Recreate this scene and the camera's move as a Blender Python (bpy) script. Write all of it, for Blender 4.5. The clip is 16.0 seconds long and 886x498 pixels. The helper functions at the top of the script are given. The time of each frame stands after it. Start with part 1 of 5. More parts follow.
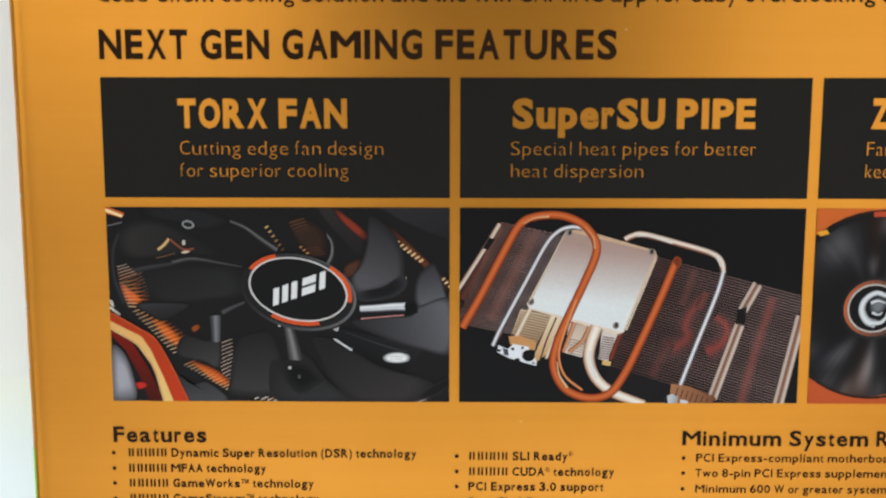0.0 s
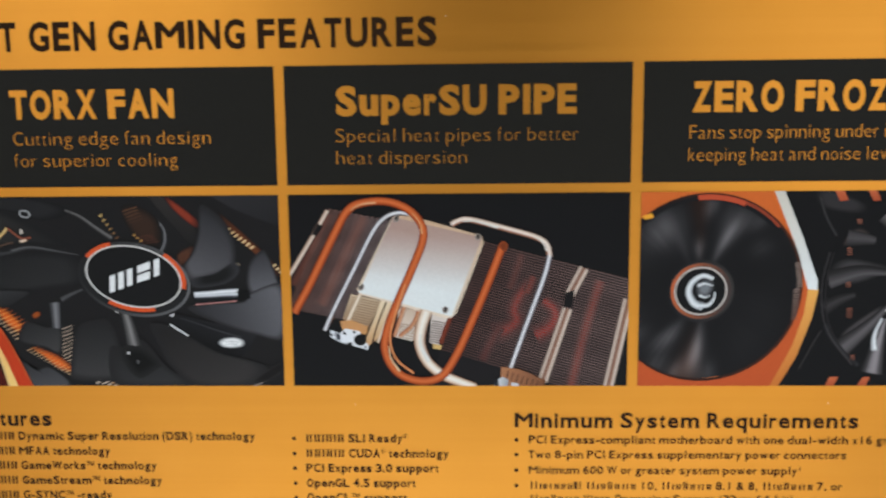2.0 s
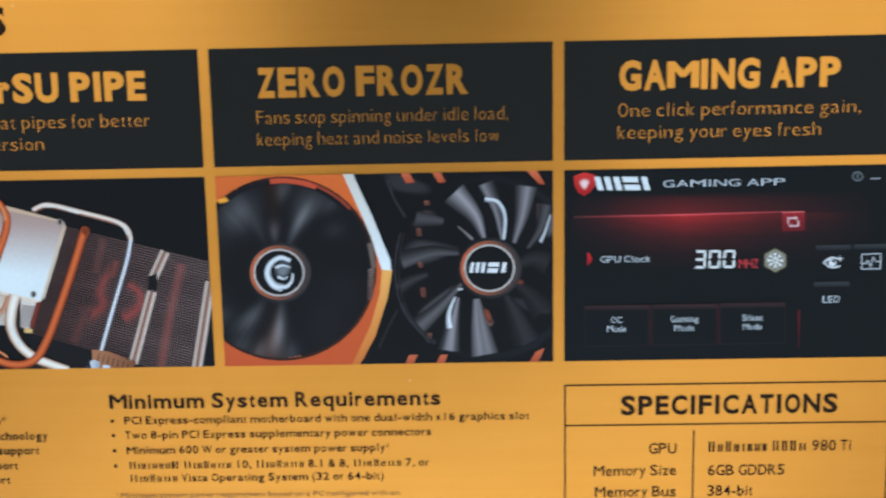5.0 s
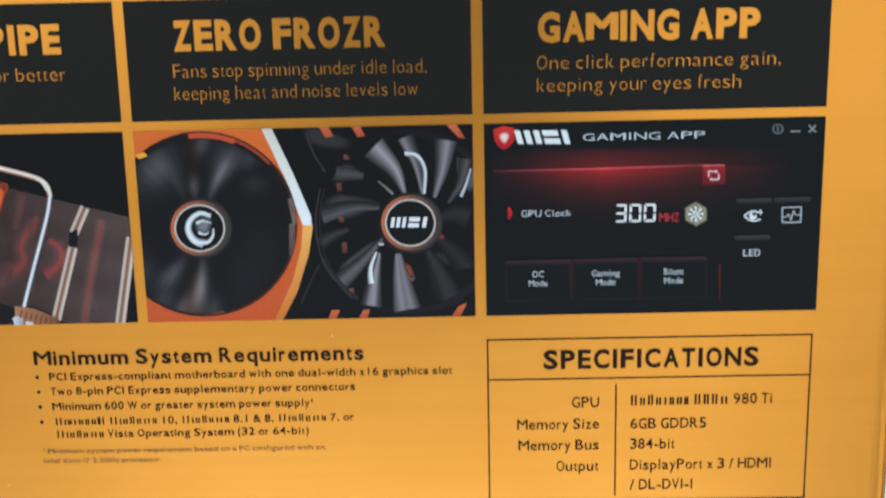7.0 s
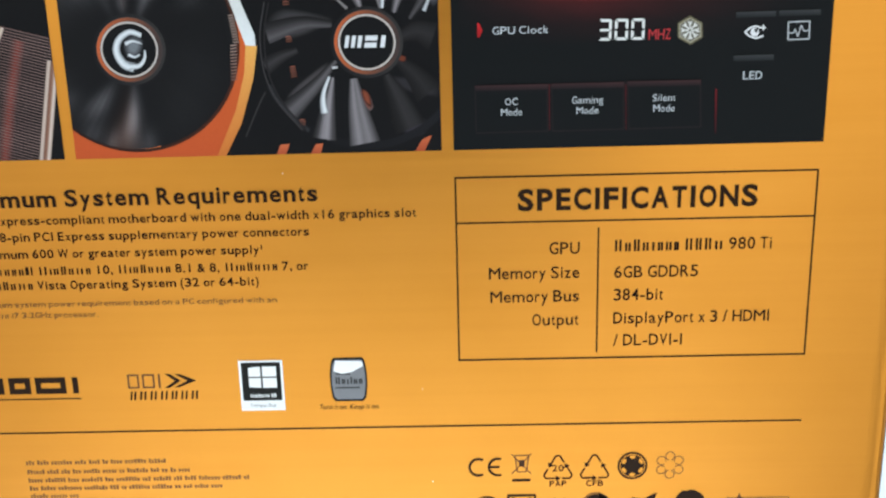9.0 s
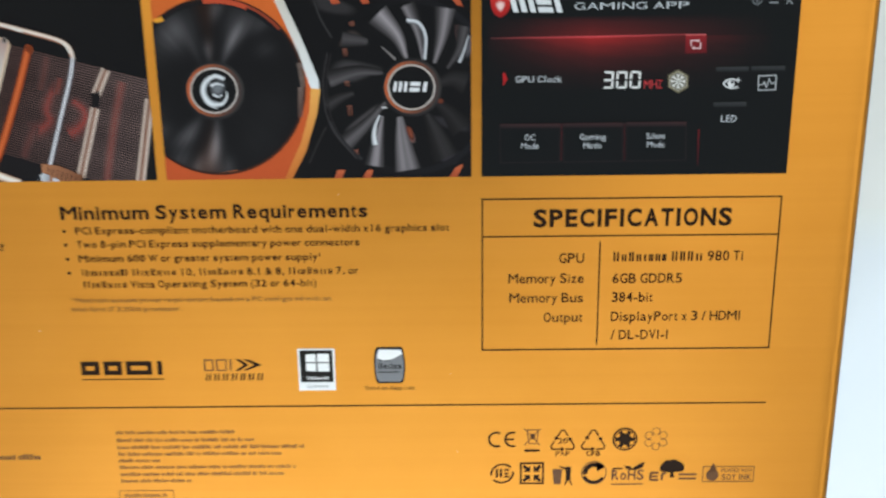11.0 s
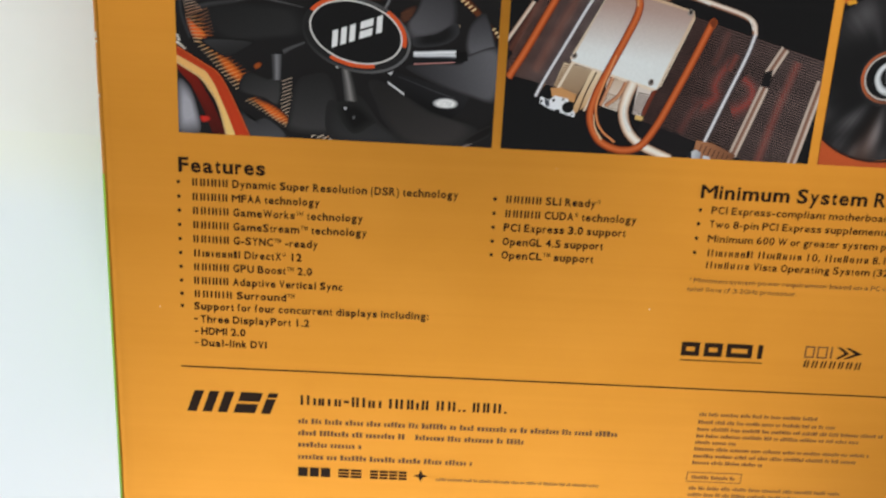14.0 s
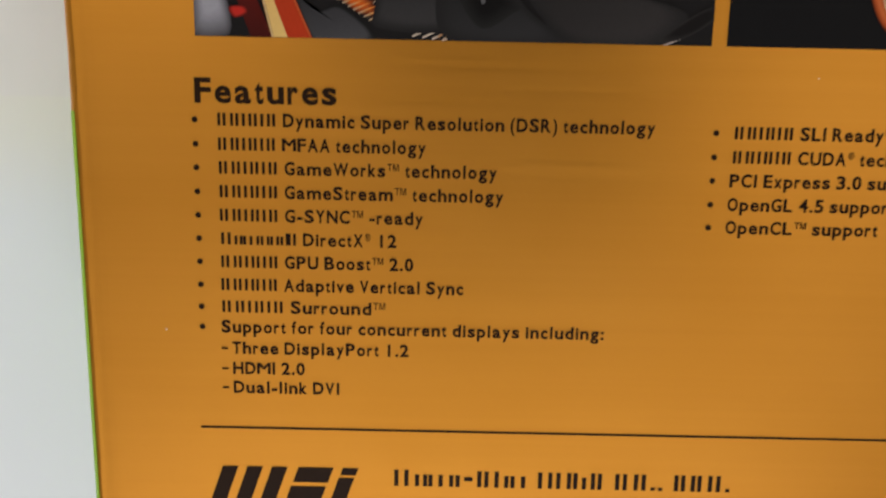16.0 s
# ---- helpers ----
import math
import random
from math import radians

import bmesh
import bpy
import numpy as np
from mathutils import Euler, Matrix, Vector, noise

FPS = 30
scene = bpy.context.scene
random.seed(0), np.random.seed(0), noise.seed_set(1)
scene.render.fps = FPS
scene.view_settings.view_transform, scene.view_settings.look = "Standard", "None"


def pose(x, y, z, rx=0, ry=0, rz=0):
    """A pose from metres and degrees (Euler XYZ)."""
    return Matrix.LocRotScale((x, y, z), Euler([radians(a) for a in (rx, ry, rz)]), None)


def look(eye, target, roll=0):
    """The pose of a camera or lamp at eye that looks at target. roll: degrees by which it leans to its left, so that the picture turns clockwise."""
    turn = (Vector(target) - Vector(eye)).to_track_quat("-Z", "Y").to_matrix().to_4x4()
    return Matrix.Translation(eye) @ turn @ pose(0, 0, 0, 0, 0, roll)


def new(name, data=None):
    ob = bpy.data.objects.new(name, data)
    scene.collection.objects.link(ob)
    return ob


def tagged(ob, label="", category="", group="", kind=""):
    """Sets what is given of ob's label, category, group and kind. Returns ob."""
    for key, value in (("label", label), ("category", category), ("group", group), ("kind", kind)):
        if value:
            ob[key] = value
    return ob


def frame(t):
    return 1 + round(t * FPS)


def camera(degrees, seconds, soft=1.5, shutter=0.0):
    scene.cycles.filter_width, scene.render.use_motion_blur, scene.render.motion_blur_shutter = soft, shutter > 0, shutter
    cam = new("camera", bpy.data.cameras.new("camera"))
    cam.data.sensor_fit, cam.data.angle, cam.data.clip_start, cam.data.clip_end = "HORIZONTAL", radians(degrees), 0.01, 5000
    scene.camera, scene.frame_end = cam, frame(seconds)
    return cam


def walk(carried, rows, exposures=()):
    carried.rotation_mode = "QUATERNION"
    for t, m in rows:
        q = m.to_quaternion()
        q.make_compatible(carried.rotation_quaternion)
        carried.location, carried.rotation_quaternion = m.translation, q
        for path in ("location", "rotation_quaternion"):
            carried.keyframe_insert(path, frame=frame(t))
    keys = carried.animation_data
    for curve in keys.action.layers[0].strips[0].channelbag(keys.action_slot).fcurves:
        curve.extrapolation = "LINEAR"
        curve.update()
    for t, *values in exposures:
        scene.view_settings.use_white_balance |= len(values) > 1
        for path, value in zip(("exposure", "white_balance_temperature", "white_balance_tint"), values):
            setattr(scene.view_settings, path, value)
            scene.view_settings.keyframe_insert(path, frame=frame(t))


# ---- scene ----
# A printed carton lies flat on a white table; the camera glides over it, looking down.
# Page coordinates: u to the right, v up the printed page, both in millimetres.
FACE = 0.065  # height of the carton's printed face above the table
cam = camera(56.4, 16.0, soft=2.3, shutter=0.45)
# seconds, then place and turn relative to the page: right, out of the page, up the page; degrees
PATH = [
    (0, 0.1022, -0.1994, 0.1697, 83.66, -0.10, 0.48),
    (0.5, 0.1087, -0.1998, 0.1707, 83.50, 0.23, 1.13),
    (1, 0.1187, -0.2003, 0.1707, 83.54, 0.65, 1.23),
    (1.5, 0.1313, -0.2003, 0.1726, 82.71, 0.67, 1.17),
    (2, 0.1494, -0.2010, 0.1707, 82.44, 0.57, 1.88),
    (2.5, 0.1634, -0.2011, 0.1693, 82.20, 0.39, 1.69),
    (3, 0.1773, -0.2016, 0.1699, 81.81, 0.73, 1.28),
    (3.5, 0.1940, -0.2028, 0.1672, 82.12, 0.73, 1.30),
    (4, 0.2115, -0.2031, 0.1667, 82.16, 0.83, 1.13),
    (4.5, 0.2310, -0.2035, 0.1661, 82.37, 1.08, 1.01),
    (5, 0.2506, -0.2041, 0.1652, 82.57, 1.10, 0.95),
    (5.2, 0.2576, -0.2045, 0.1664, 82.35, 1.15, 0.53),
    (6.25, 0.2688, -0.2044, 0.1640, 81.60, 1.22, 0.62),
    (7.3, 0.2708, -0.2037, 0.1529, 79.35, 1.28, 0.73),
    (7.5, 0.2721, -0.2028, 0.1456, 77.58, 1.25, 0.47),
    (8, 0.2739, -0.2030, 0.1353, 76.63, 1.08, 0.23),
    (8.5, 0.2745, -0.1941, 0.1301, 77.07, 1.37, 0.57),
    (8.7, 0.2758, -0.1880, 0.1290, 77.23, 1.50, 0.87),
    (9.75, 0.2790, -0.1870, 0.1305, 76.85, 0.95, 0.50),
    (10.8, 0.2731, -0.2116, 0.1403, 76.19, 0.35, 0.14),
    (11, 0.2682, -0.2240, 0.1441, 76.22, 0.68, 0.38),
    (11.5, 0.2463, -0.2316, 0.1477, 76.70, 0.32, 0.08),
    (12, 0.2233, -0.2295, 0.1501, 76.80, -0.86, 1.28),
    (12.5, 0.1936, -0.2310, 0.1444, 77.79, -1.25, 0.51),
    (13, 0.1467, -0.2293, 0.1438, 77.45, -1.43, 0.93),
    (13.5, 0.0992, -0.2236, 0.1463, 75.34, -2.46, -0.35),
    (14, 0.0855, -0.2210, 0.1407, 74.79, -2.99, -0.52),
    (14.5, 0.0775, -0.2079, 0.1332, 75.06, -2.40, -1.03),
    (15, 0.0675, -0.1741, 0.1171, 77.35, -2.00, -0.27),
    (15.5, 0.0614, -0.1489, 0.1086, 78.41, -1.05, -0.23),
    (16, 0.0594, -0.1374, 0.1024, 78.77, -1.16, 0.19),
]
EXPOSURES = [(0.0, -0.2, 6500, 9), (1.5, -0.2, 6450, 9), (2.5, -0.16, 6000, 6), (3.5, -0.06, 5650, 5), (5.0, -0.04, 5300, 3), (8.0, -0.01, 5900, 4), (11.0, -0.18, 6150, 5),
             (11.5, -0.3, 6350, 4), (12.0, -0.26, 6450, 3), (12.5, -0.12, 6500, 2), (13.0, -0.04, 6500, 3), (13.5, -0.14, 6600, 6), (14.0, -0.38, 6650, 9), (14.5, -0.62, 6850, 11), (15.0, -0.7, 7050, 14), (16.0, -0.77, 7050, 15)]
walk(cam, [(t, pose(0, 0, FACE, -90, 0, 0) @ pose(x, y, z, rx, ry, rz)) for t, x, y, z, rx, ry, rz in PATH], EXPOSURES)

# ---- light ----
world = bpy.data.worlds.new("sky")
scene.world = world
world.use_nodes = True
sky = world.node_tree.nodes.new("ShaderNodeTexSky")
sky.sky_type, sky.sun_disc, sky.sun_elevation, sky.sun_rotation = "NISHITA", False, radians(40), radians(200)
world.node_tree.links.new(sky.outputs[0], world.node_tree.nodes["Background"].inputs[0])
world.node_tree.nodes["Background"].inputs[1].default_value = 0.1


def area_lamp(name, where, target, size_x, size_y, watts, colour):
    data = bpy.data.lights.new(name, "AREA")
    data.shape, data.size, data.size_y, data.energy, data.color = "RECTANGLE", size_x, size_y, watts, colour
    ob = new(name, data)
    ob.matrix_world = look(where, target)
    return ob


WINDOW_WATTS, PANEL_WATTS = 104.0, 13.0
# ---- materials ----
def lin(c):
    return tuple((v / 12.92 if v <= 0.04045 else ((v + 0.055) / 1.055) ** 2.4) for v in (x / 255 for x in c))


def node_material(name):
    m = bpy.data.materials.new(name)
    m.use_nodes = True
    return m, m.node_tree.nodes, m.node_tree.links, m.node_tree.nodes["Principled BSDF"]


def mapped_noise(nodes, links, scale, noise_scale, detail=4.0, rough=0.6):
    tc = nodes.new("ShaderNodeTexCoord")
    mp = nodes.new("ShaderNodeMapping")
    mp.inputs["Scale"].default_value = scale
    tex = nodes.new("ShaderNodeTexNoise")
    tex.inputs["Scale"].default_value, tex.inputs["Detail"].default_value, tex.inputs["Roughness"].default_value = noise_scale, detail, rough
    links.new(tc.outputs["Object"], mp.inputs[0])
    links.new(mp.outputs[0], tex.inputs["Vector"])
    return tex.outputs["Fac"]


def span(nodes, links, fac, low, high):
    r = nodes.new("ShaderNodeMapRange")
    r.inputs["From Min"].default_value, r.inputs["From Max"].default_value = 0.3, 0.7
    r.inputs["To Min"].default_value, r.inputs["To Max"].default_value = low, high
    links.new(fac, r.inputs["Value"])
    return r.outputs["Result"]


def blend_colour(nodes, links, fac, a, b):
    mix = nodes.new("ShaderNodeMix")
    mix.data_type = "RGBA"
    mix.inputs[6].default_value, mix.inputs[7].default_value = (*a, 1), (*b, 1)
    links.new(fac, mix.inputs[0])
    return mix.outputs[2]


def bumped(nodes, links, bsdf, height, strength, distance):
    b = nodes.new("ShaderNodeBump")
    b.inputs["Strength"].default_value, b.inputs["Distance"].default_value = strength, distance
    links.new(height, b.inputs["Height"])
    links.new(b.outputs[0], bsdf.inputs["Normal"])


def gold_foil():
    """Brushed gold board: metal-laminated card, its grain running along the page's lines, so that it scatters light across them."""
    m, nodes, links, bsdf = node_material("brushed_gold_foil")
    bsdf.inputs["Metallic"].default_value = 1.0
    grain = mapped_noise(nodes, links, (14, 1500, 1500), 1.0, 3.0, 0.7)
    streak = mapped_noise(nodes, links, (4, 330, 330), 1.0, 5.0, 0.65)
    cloud = mapped_noise(nodes, links, (26, 34, 30), 1.0, 3.0, 0.55)
    speck = mapped_noise(nodes, links, (1, 1, 1), 1100.0, 2.0, 0.5)
    tone = nodes.new("ShaderNodeMath")
    tone.operation = "MULTIPLY_ADD"
    tone.inputs[1].default_value = 0.62
    links.new(cloud, tone.inputs[0])
    half = nodes.new("ShaderNodeMath")
    half.operation = "MULTIPLY"
    half.inputs[1].default_value = 0.38
    links.new(streak, half.inputs[0])
    links.new(half.outputs[0], tone.inputs[2])
    links.new(blend_colour(nodes, links, span(nodes, links, tone.outputs[0], 0.0, 1.0), GOLD_A, GOLD_B), bsdf.inputs["Base Color"])
    links.new(span(nodes, links, grain, FOIL_ROUGH - 0.025, FOIL_ROUGH + 0.025), bsdf.inputs["Roughness"])
    bsdf.inputs["Anisotropic"].default_value = 0.6
    across = nodes.new("ShaderNodeCombineXYZ")
    across.inputs["Y"].default_value = 1.0
    links.new(across.outputs[0], bsdf.inputs["Tangent"])
    add = nodes.new("ShaderNodeMath")
    add.operation = "ADD"
    links.new(grain, add.inputs[0])
    links.new(speck, add.inputs[1])
    bumped(nodes, links, bsdf, add.outputs[0], 0.05, 0.0002)
    return m


FOIL_ROUGH = 0.37
GOLD_A, GOLD_B = (0.665, 0.279, 0.035), (0.735, 0.319, 0.046)


def plain(name, colour, rough=0.5, metallic=0.0, vary=0.06, size=300.0, bump=0.03, spec=0.4):
    m, nodes, links, bsdf = node_material(name)
    n = mapped_noise(nodes, links, (1, 1, 1), size, 4.0, 0.6)
    low, high = tuple(c * (1 - vary) for c in colour), tuple(min(1, c * (1 + vary)) for c in colour)
    links.new(blend_colour(nodes, links, span(nodes, links, n, 0, 1), low, high), bsdf.inputs["Base Color"])
    links.new(span(nodes, links, n, rough - 0.05, rough + 0.05), bsdf.inputs["Roughness"])
    bsdf.inputs["Metallic"].default_value, bsdf.inputs["Specular IOR Level"].default_value = metallic, spec
    bumped(nodes, links, bsdf, n, bump, 0.0003)
    return m


def photo_ink():
    """Offset-printed colours of the pictures, stored point by point in the attribute "ink", with a fine print grain."""
    m, nodes, links, bsdf = node_material("printed_picture")
    at = nodes.new("ShaderNodeAttribute")
    at.attribute_name = "ink"
    n = mapped_noise(nodes, links, (1, 1, 1), 2200.0, 2.0, 0.5)
    mul = nodes.new("ShaderNodeVectorMath")
    mul.operation = "SCALE"
    links.new(at.outputs["Color"], mul.inputs[0])
    links.new(span(nodes, links, n, 0.76, 0.82), mul.inputs["Scale"])
    links.new(mul.outputs[0], bsdf.inputs["Base Color"])
    bsdf.inputs["Roughness"].default_value = 0.5
    bsdf.inputs["Specular IOR Level"].default_value = 0.11
    bumped(nodes, links, bsdf, n, 0.02, 0.0002)
    return m


FOIL = gold_foil()
INK = photo_ink()
BLACK = plain("black_print", lin((23, 22, 19)), 0.5, vary=0.12, size=900, spec=0.15)
TEXT = plain("dark_brown_ink", lin((38, 22, 9)), 0.55, vary=0.1, size=900, spec=0.1)
GOLD_TEXT = FOIL
GREY_TEXT = plain("thin_brown_ink", lin((100, 64, 30)), 0.5, vary=0.1, size=900, spec=0.3)
FAINT_TEXT = plain("faint_brown_ink", lin((126, 82, 34)), 0.5, vary=0.1, size=900, spec=0.3)
WHITE_INK = plain("white_ink", lin((238, 240, 240)), 0.5, vary=0.02)
GREY_INK = plain("grey_ink", lin((120, 122, 126)), 0.5)
GREEN = plain("green_print", lin((150, 196, 52)), 0.5)
EDGE_GREY = plain("grey_board_edge", lin((150, 140, 110)), 0.6)
CARD = plain("bare_card", lin((225, 215, 195)), 0.8)
TABLE = plain("white_laminate", lin((237, 240, 238)), 0.6, vary=0.015, size=40)


def blended_paper():
    """Bluish white paper whose colour blends to cream towards its far edge."""
    m, nodes, links, bsdf = node_material("bluish_white_paper")
    tc = nodes.new("ShaderNodeTexCoord")
    sep = nodes.new("ShaderNodeSeparateXYZ")
    links.new(tc.outputs["Object"], sep.inputs[0])
    r = nodes.new("ShaderNodeMapRange")
    r.interpolation_type = "SMOOTHSTEP"
    r.inputs["From Min"].default_value, r.inputs["From Max"].default_value = 0.066, 0.096
    links.new(sep.outputs["Y"], r.inputs["Value"])
    links.new(blend_colour(nodes, links, r.outputs["Result"], lin((230, 238, 245)), lin((237, 241, 235))), bsdf.inputs["Base Color"])
    n = mapped_noise(nodes, links, (1, 1, 1), 500.0)
    links.new(span(nodes, links, n, 0.55, 0.7), bsdf.inputs["Roughness"])
    bumped(nodes, links, bsdf, n, 0.03, 0.0003)
    return m


PAPER = blended_paper()
WALL = plain("wall_paint", lin((205, 200, 190)), 0.8, vary=0.02, size=20)
# Unseen ceiling coloured dark, so the foil mirrors a dark zone below the camera.
CEILING = plain("darkened_ceiling", lin((56, 52, 48)), 0.8, vary=0.02, size=20)
FLOOR = plain("floor_boards", lin((140, 112, 84)), 0.5, vary=0.15, size=12)
LEG = plain("painted_steel", lin((200, 200, 200)), 0.4)


# ---- building helpers ----
def part(name, bm, material, parent=None, label=""):
    me = bpy.data.meshes.new(name)
    bm.to_mesh(me)
    bm.free()
    me.materials.append(material)
    ob = new(name, me)
    if parent is not None:
        ob.parent = parent
    if label:
        ob["label"] = label
    return ob


def slab(bm, x0, x1, y0, y1, z0, z1):
    v = [bm.verts.new((x, y, z)) for z in (z0, z1) for x, y in ((x0, y0), (x1, y0), (x1, y1), (x0, y1))]
    for q in ((3, 2, 1, 0), (4, 5, 6, 7), (0, 1, 5, 4), (1, 2, 6, 5), (2, 3, 7, 6), (3, 0, 4, 7)):
        bm.faces.new([v[i] for i in q])


STEP = 0.00003


def at_page(u, v, layer):
    return (u / 1000, v / 1000, FACE + layer * STEP)


def printed(name, polys, material, parent, layer=2, label=""):
    """Flat printed shapes of one colour on the carton's face."""
    bm = bmesh.new()
    for poly in polys:
        bm.faces.new([bm.verts.new(at_page(u, v, layer)) for u, v in poly])
    return part(name, bm, material, parent, label)


def rect(u0, v0, u1, v1):
    return [(u0, v0), (u1, v0), (u1, v1), (u0, v1)]


def frame_lines(u0, v0, u1, v1, w):
    return [rect(u0, v0, u1, v0 + w), rect(u0, v1 - w, u1, v1), rect(u0, v0 + w, u0 + w, v1 - w), rect(u1 - w, v0 + w, u1, v1 - w)]


def oval(cu, cv, ru, rv, n=28, turn=0.0, start=0.0, end=360.0):
    c, s = math.cos(radians(turn)), math.sin(radians(turn))
    out = []
    for i in range(n):
        a = radians(start + (end - start) * i / (n if end - start >= 360 else n - 1))
        x, y = ru * math.cos(a), rv * math.sin(a)
        out.append((cu + c * x - s * y, cv + s * x + c * y))
    return out


def arc_band(cu, cv, r0, r1, start, end, n=16, squash=1.0, turn=0.0):
    outer = oval(cu, cv, r1, r1 * squash, n, turn, start, end - 0.01)
    inner = oval(cu, cv, r0, r0 * squash, n, turn, start, end - 0.01)
    return [[outer[i], outer[i + 1], inner[i + 1], inner[i]] for i in range(n - 1)]


def stroke(points, w):
    """Thin straight strokes of one width joining the points."""
    out = []
    for (a, b), (c, d) in zip(points, points[1:]):
        l = math.hypot(c - a, d - b) or 1
        nx, ny = -(d - b) / l * w / 2, (c - a) / l * w / 2
        out.append([(a + nx, b + ny), (a - nx, b - ny), (c - nx, d - ny), (c + nx, d + ny)])
    return out


# ---- lettering ----
# Widths of a narrow engineering sans, in thousandths of the type size: the built-in font's letters are set to them one by one.
WIDTHS = {}
for chars, w in (("HU", 690), ("ND", 690), ("AGBCOQ", 655), ("KR", 645), ("PSX", 615), ("VYL", 590), ("EFTZJ", 565), ("M", 830), ("W", 900), ("I", 300), ("bdghnpquo", 567), ("ae", 555), ("kxyvs", 515), ("cz", 490),
                 ("m", 870), ("w", 770), ("ij", 265), ("l", 290), ("ft", 345), ("r", 400), ("0123456789", 580), (" ", 240), (".,:'", 265), ("-", 400), ("/", 400), ("()", 330), ("&", 690), ("\u2122", 720), ("\u00ae", 430), ("\u00b9", 320)):
    for ch in chars:
        WIDTHS[ch] = w
GLYPHS = {}


def glyph(ch, bold):
    """One letter of the built-in font: its points, faces, left and right."""
    key = (ch, bold)
    if key not in GLYPHS:
        cu = bpy.data.curves.new("words", "FONT")
        cu.body, cu.resolution_u, cu.offset = ch, 3, (0.0 if ch == "M" else bold)
        ob = bpy.data.objects.new("words", cu)
        scene.collection.objects.link(ob)
        me = bpy.data.meshes.new_from_object(ob.evaluated_get(bpy.context.evaluated_depsgraph_get()))
        bpy.data.objects.remove(ob)
        bpy.data.curves.remove(cu)
        pts = [(v.co.x, v.co.y) for v in me.vertices]
        faces = [tuple(p.vertices) for p in me.polygons]
        bpy.data.meshes.remove(me)
        copies = [(pts, 0.0)]
        if ch == "M" and bold > 0:
            copies = [([(x + dx * bold * 0.9, y) for x, y in pts], k * 0.2) for k, dx in enumerate((-1, 1))]
        GLYPHS[key] = (copies, faces, min(x for x, _ in pts), max(x for x, _ in pts))
    return GLYPHS[key]


_copies, _, _, _ = glyph("H", 0.0)
CAP = max(y for _, y in _copies[0][0])


def words(name, body, u0, u1, v, cap, material, parent, layer=3, bold=0.012, label="", slant=0.0, gap=100):
    """Lettering from u0 to u1 on the baseline v with capitals cap high. Letters in braces only stand for the widths of plain bars."""
    total = sum(WIDTHS.get(c, 560) for c in body if c not in "{}") - gap
    sx, sy = (u1 - u0) / total, cap / CAP
    verts, faces, x, bar = [], [], -gap / 2, False
    for c in body:
        if c in "{}":
            bar = c == "{"
            continue
        w = WIDTHS.get(c, 560)
        left, right = u0 + (x + gap / 2) * sx, u0 + (x + w - gap / 2) * sx
        x += w
        if c == " ":
            continue
        n = len(verts)
        if bar:
            high = cap if (c.isupper() or c.isdigit() or c in "tfldbhk") else cap * 0.2 if c in ".,-" else cap * 0.73
            pen = cap * (0.17 + 2.4 * max(bold, 0.0))
            low = cap * 0.36 if c == "-" else 0.0
            if c in "Iiltr1.,'":
                mid = (left + right) / 2
                spans = [(mid - pen / 2, mid + pen / 2, low, high)]
            elif c == "-":
                spans = [(left, right, low, low + pen)]
            else:
                third = (right - left) * 0.24
                spans = [(p - pen / 2, p + pen / 2, low, high) for p in ((left + right) / 2 - third, (left + right) / 2 + third)]
            for p0, p1, q0, q1 in spans:
                n = len(verts)
                verts += [at_page(p + slant * q, v + q, layer) for p, q in ((p0, q0), (p1, q0), (p1, q1), (p0, q1))]
                faces.append((n, n + 1, n + 2, n + 3))
            continue
        copies, polys, a, b = glyph(c, 0.0 if c in "\u2122\u00ae" else bold)
        ky, lift = (sy * 0.55, cap * 0.5) if c == "\u00ae" else (sy, 0.0)
        kx = (right - left) / max(b - a, 0.08) if c not in "Iil.,:'1\u00b9" else sx * 1000 * 0.95
        shift = left + ((right - left) - (b - a) * kx) / 2
        for pts, up in copies:
            n = len(verts)
            verts += [at_page(shift + (px - a) * kx + slant * py * sy, v + lift + py * ky, layer + up) for px, py in pts]
            faces += [tuple(n + k for k in f) for f in polys]
    me = bpy.data.meshes.new(name)
    me.from_pydata(verts, [], faces)
    me.materials.append(material)
    ob = new(name, me)
    ob.parent = parent
    if label:
        ob["label"] = label
    return ob


def word_parts(name, body, u0, u1, v, cap, material, parent, layer=3, bold=0.012, label="", gap=100):
    """A short line whose words are parts of their own."""
    unit = (u1 - u0) / (sum(WIDTHS.get(c, 560) for c in body if c not in "{}") - gap)
    x, first = 0, None
    for word in body.split(" "):
        w = sum(WIDTHS.get(c, 560) for c in word if c not in "{}")
        ob = words(name, word, u0 + x * unit, u0 + (x + w - gap) * unit, v, cap, material, parent, layer, bold, label, gap=gap)
        first = first or ob
        if "{" in word:
            ob["kind"] = "stuff"
        x += w + WIDTHS.get(" ", 560)
    return first


# ---- the room ----
ROOM = (-2.0, 2.4, -1.9, 2.3, -0.74, 1.75)


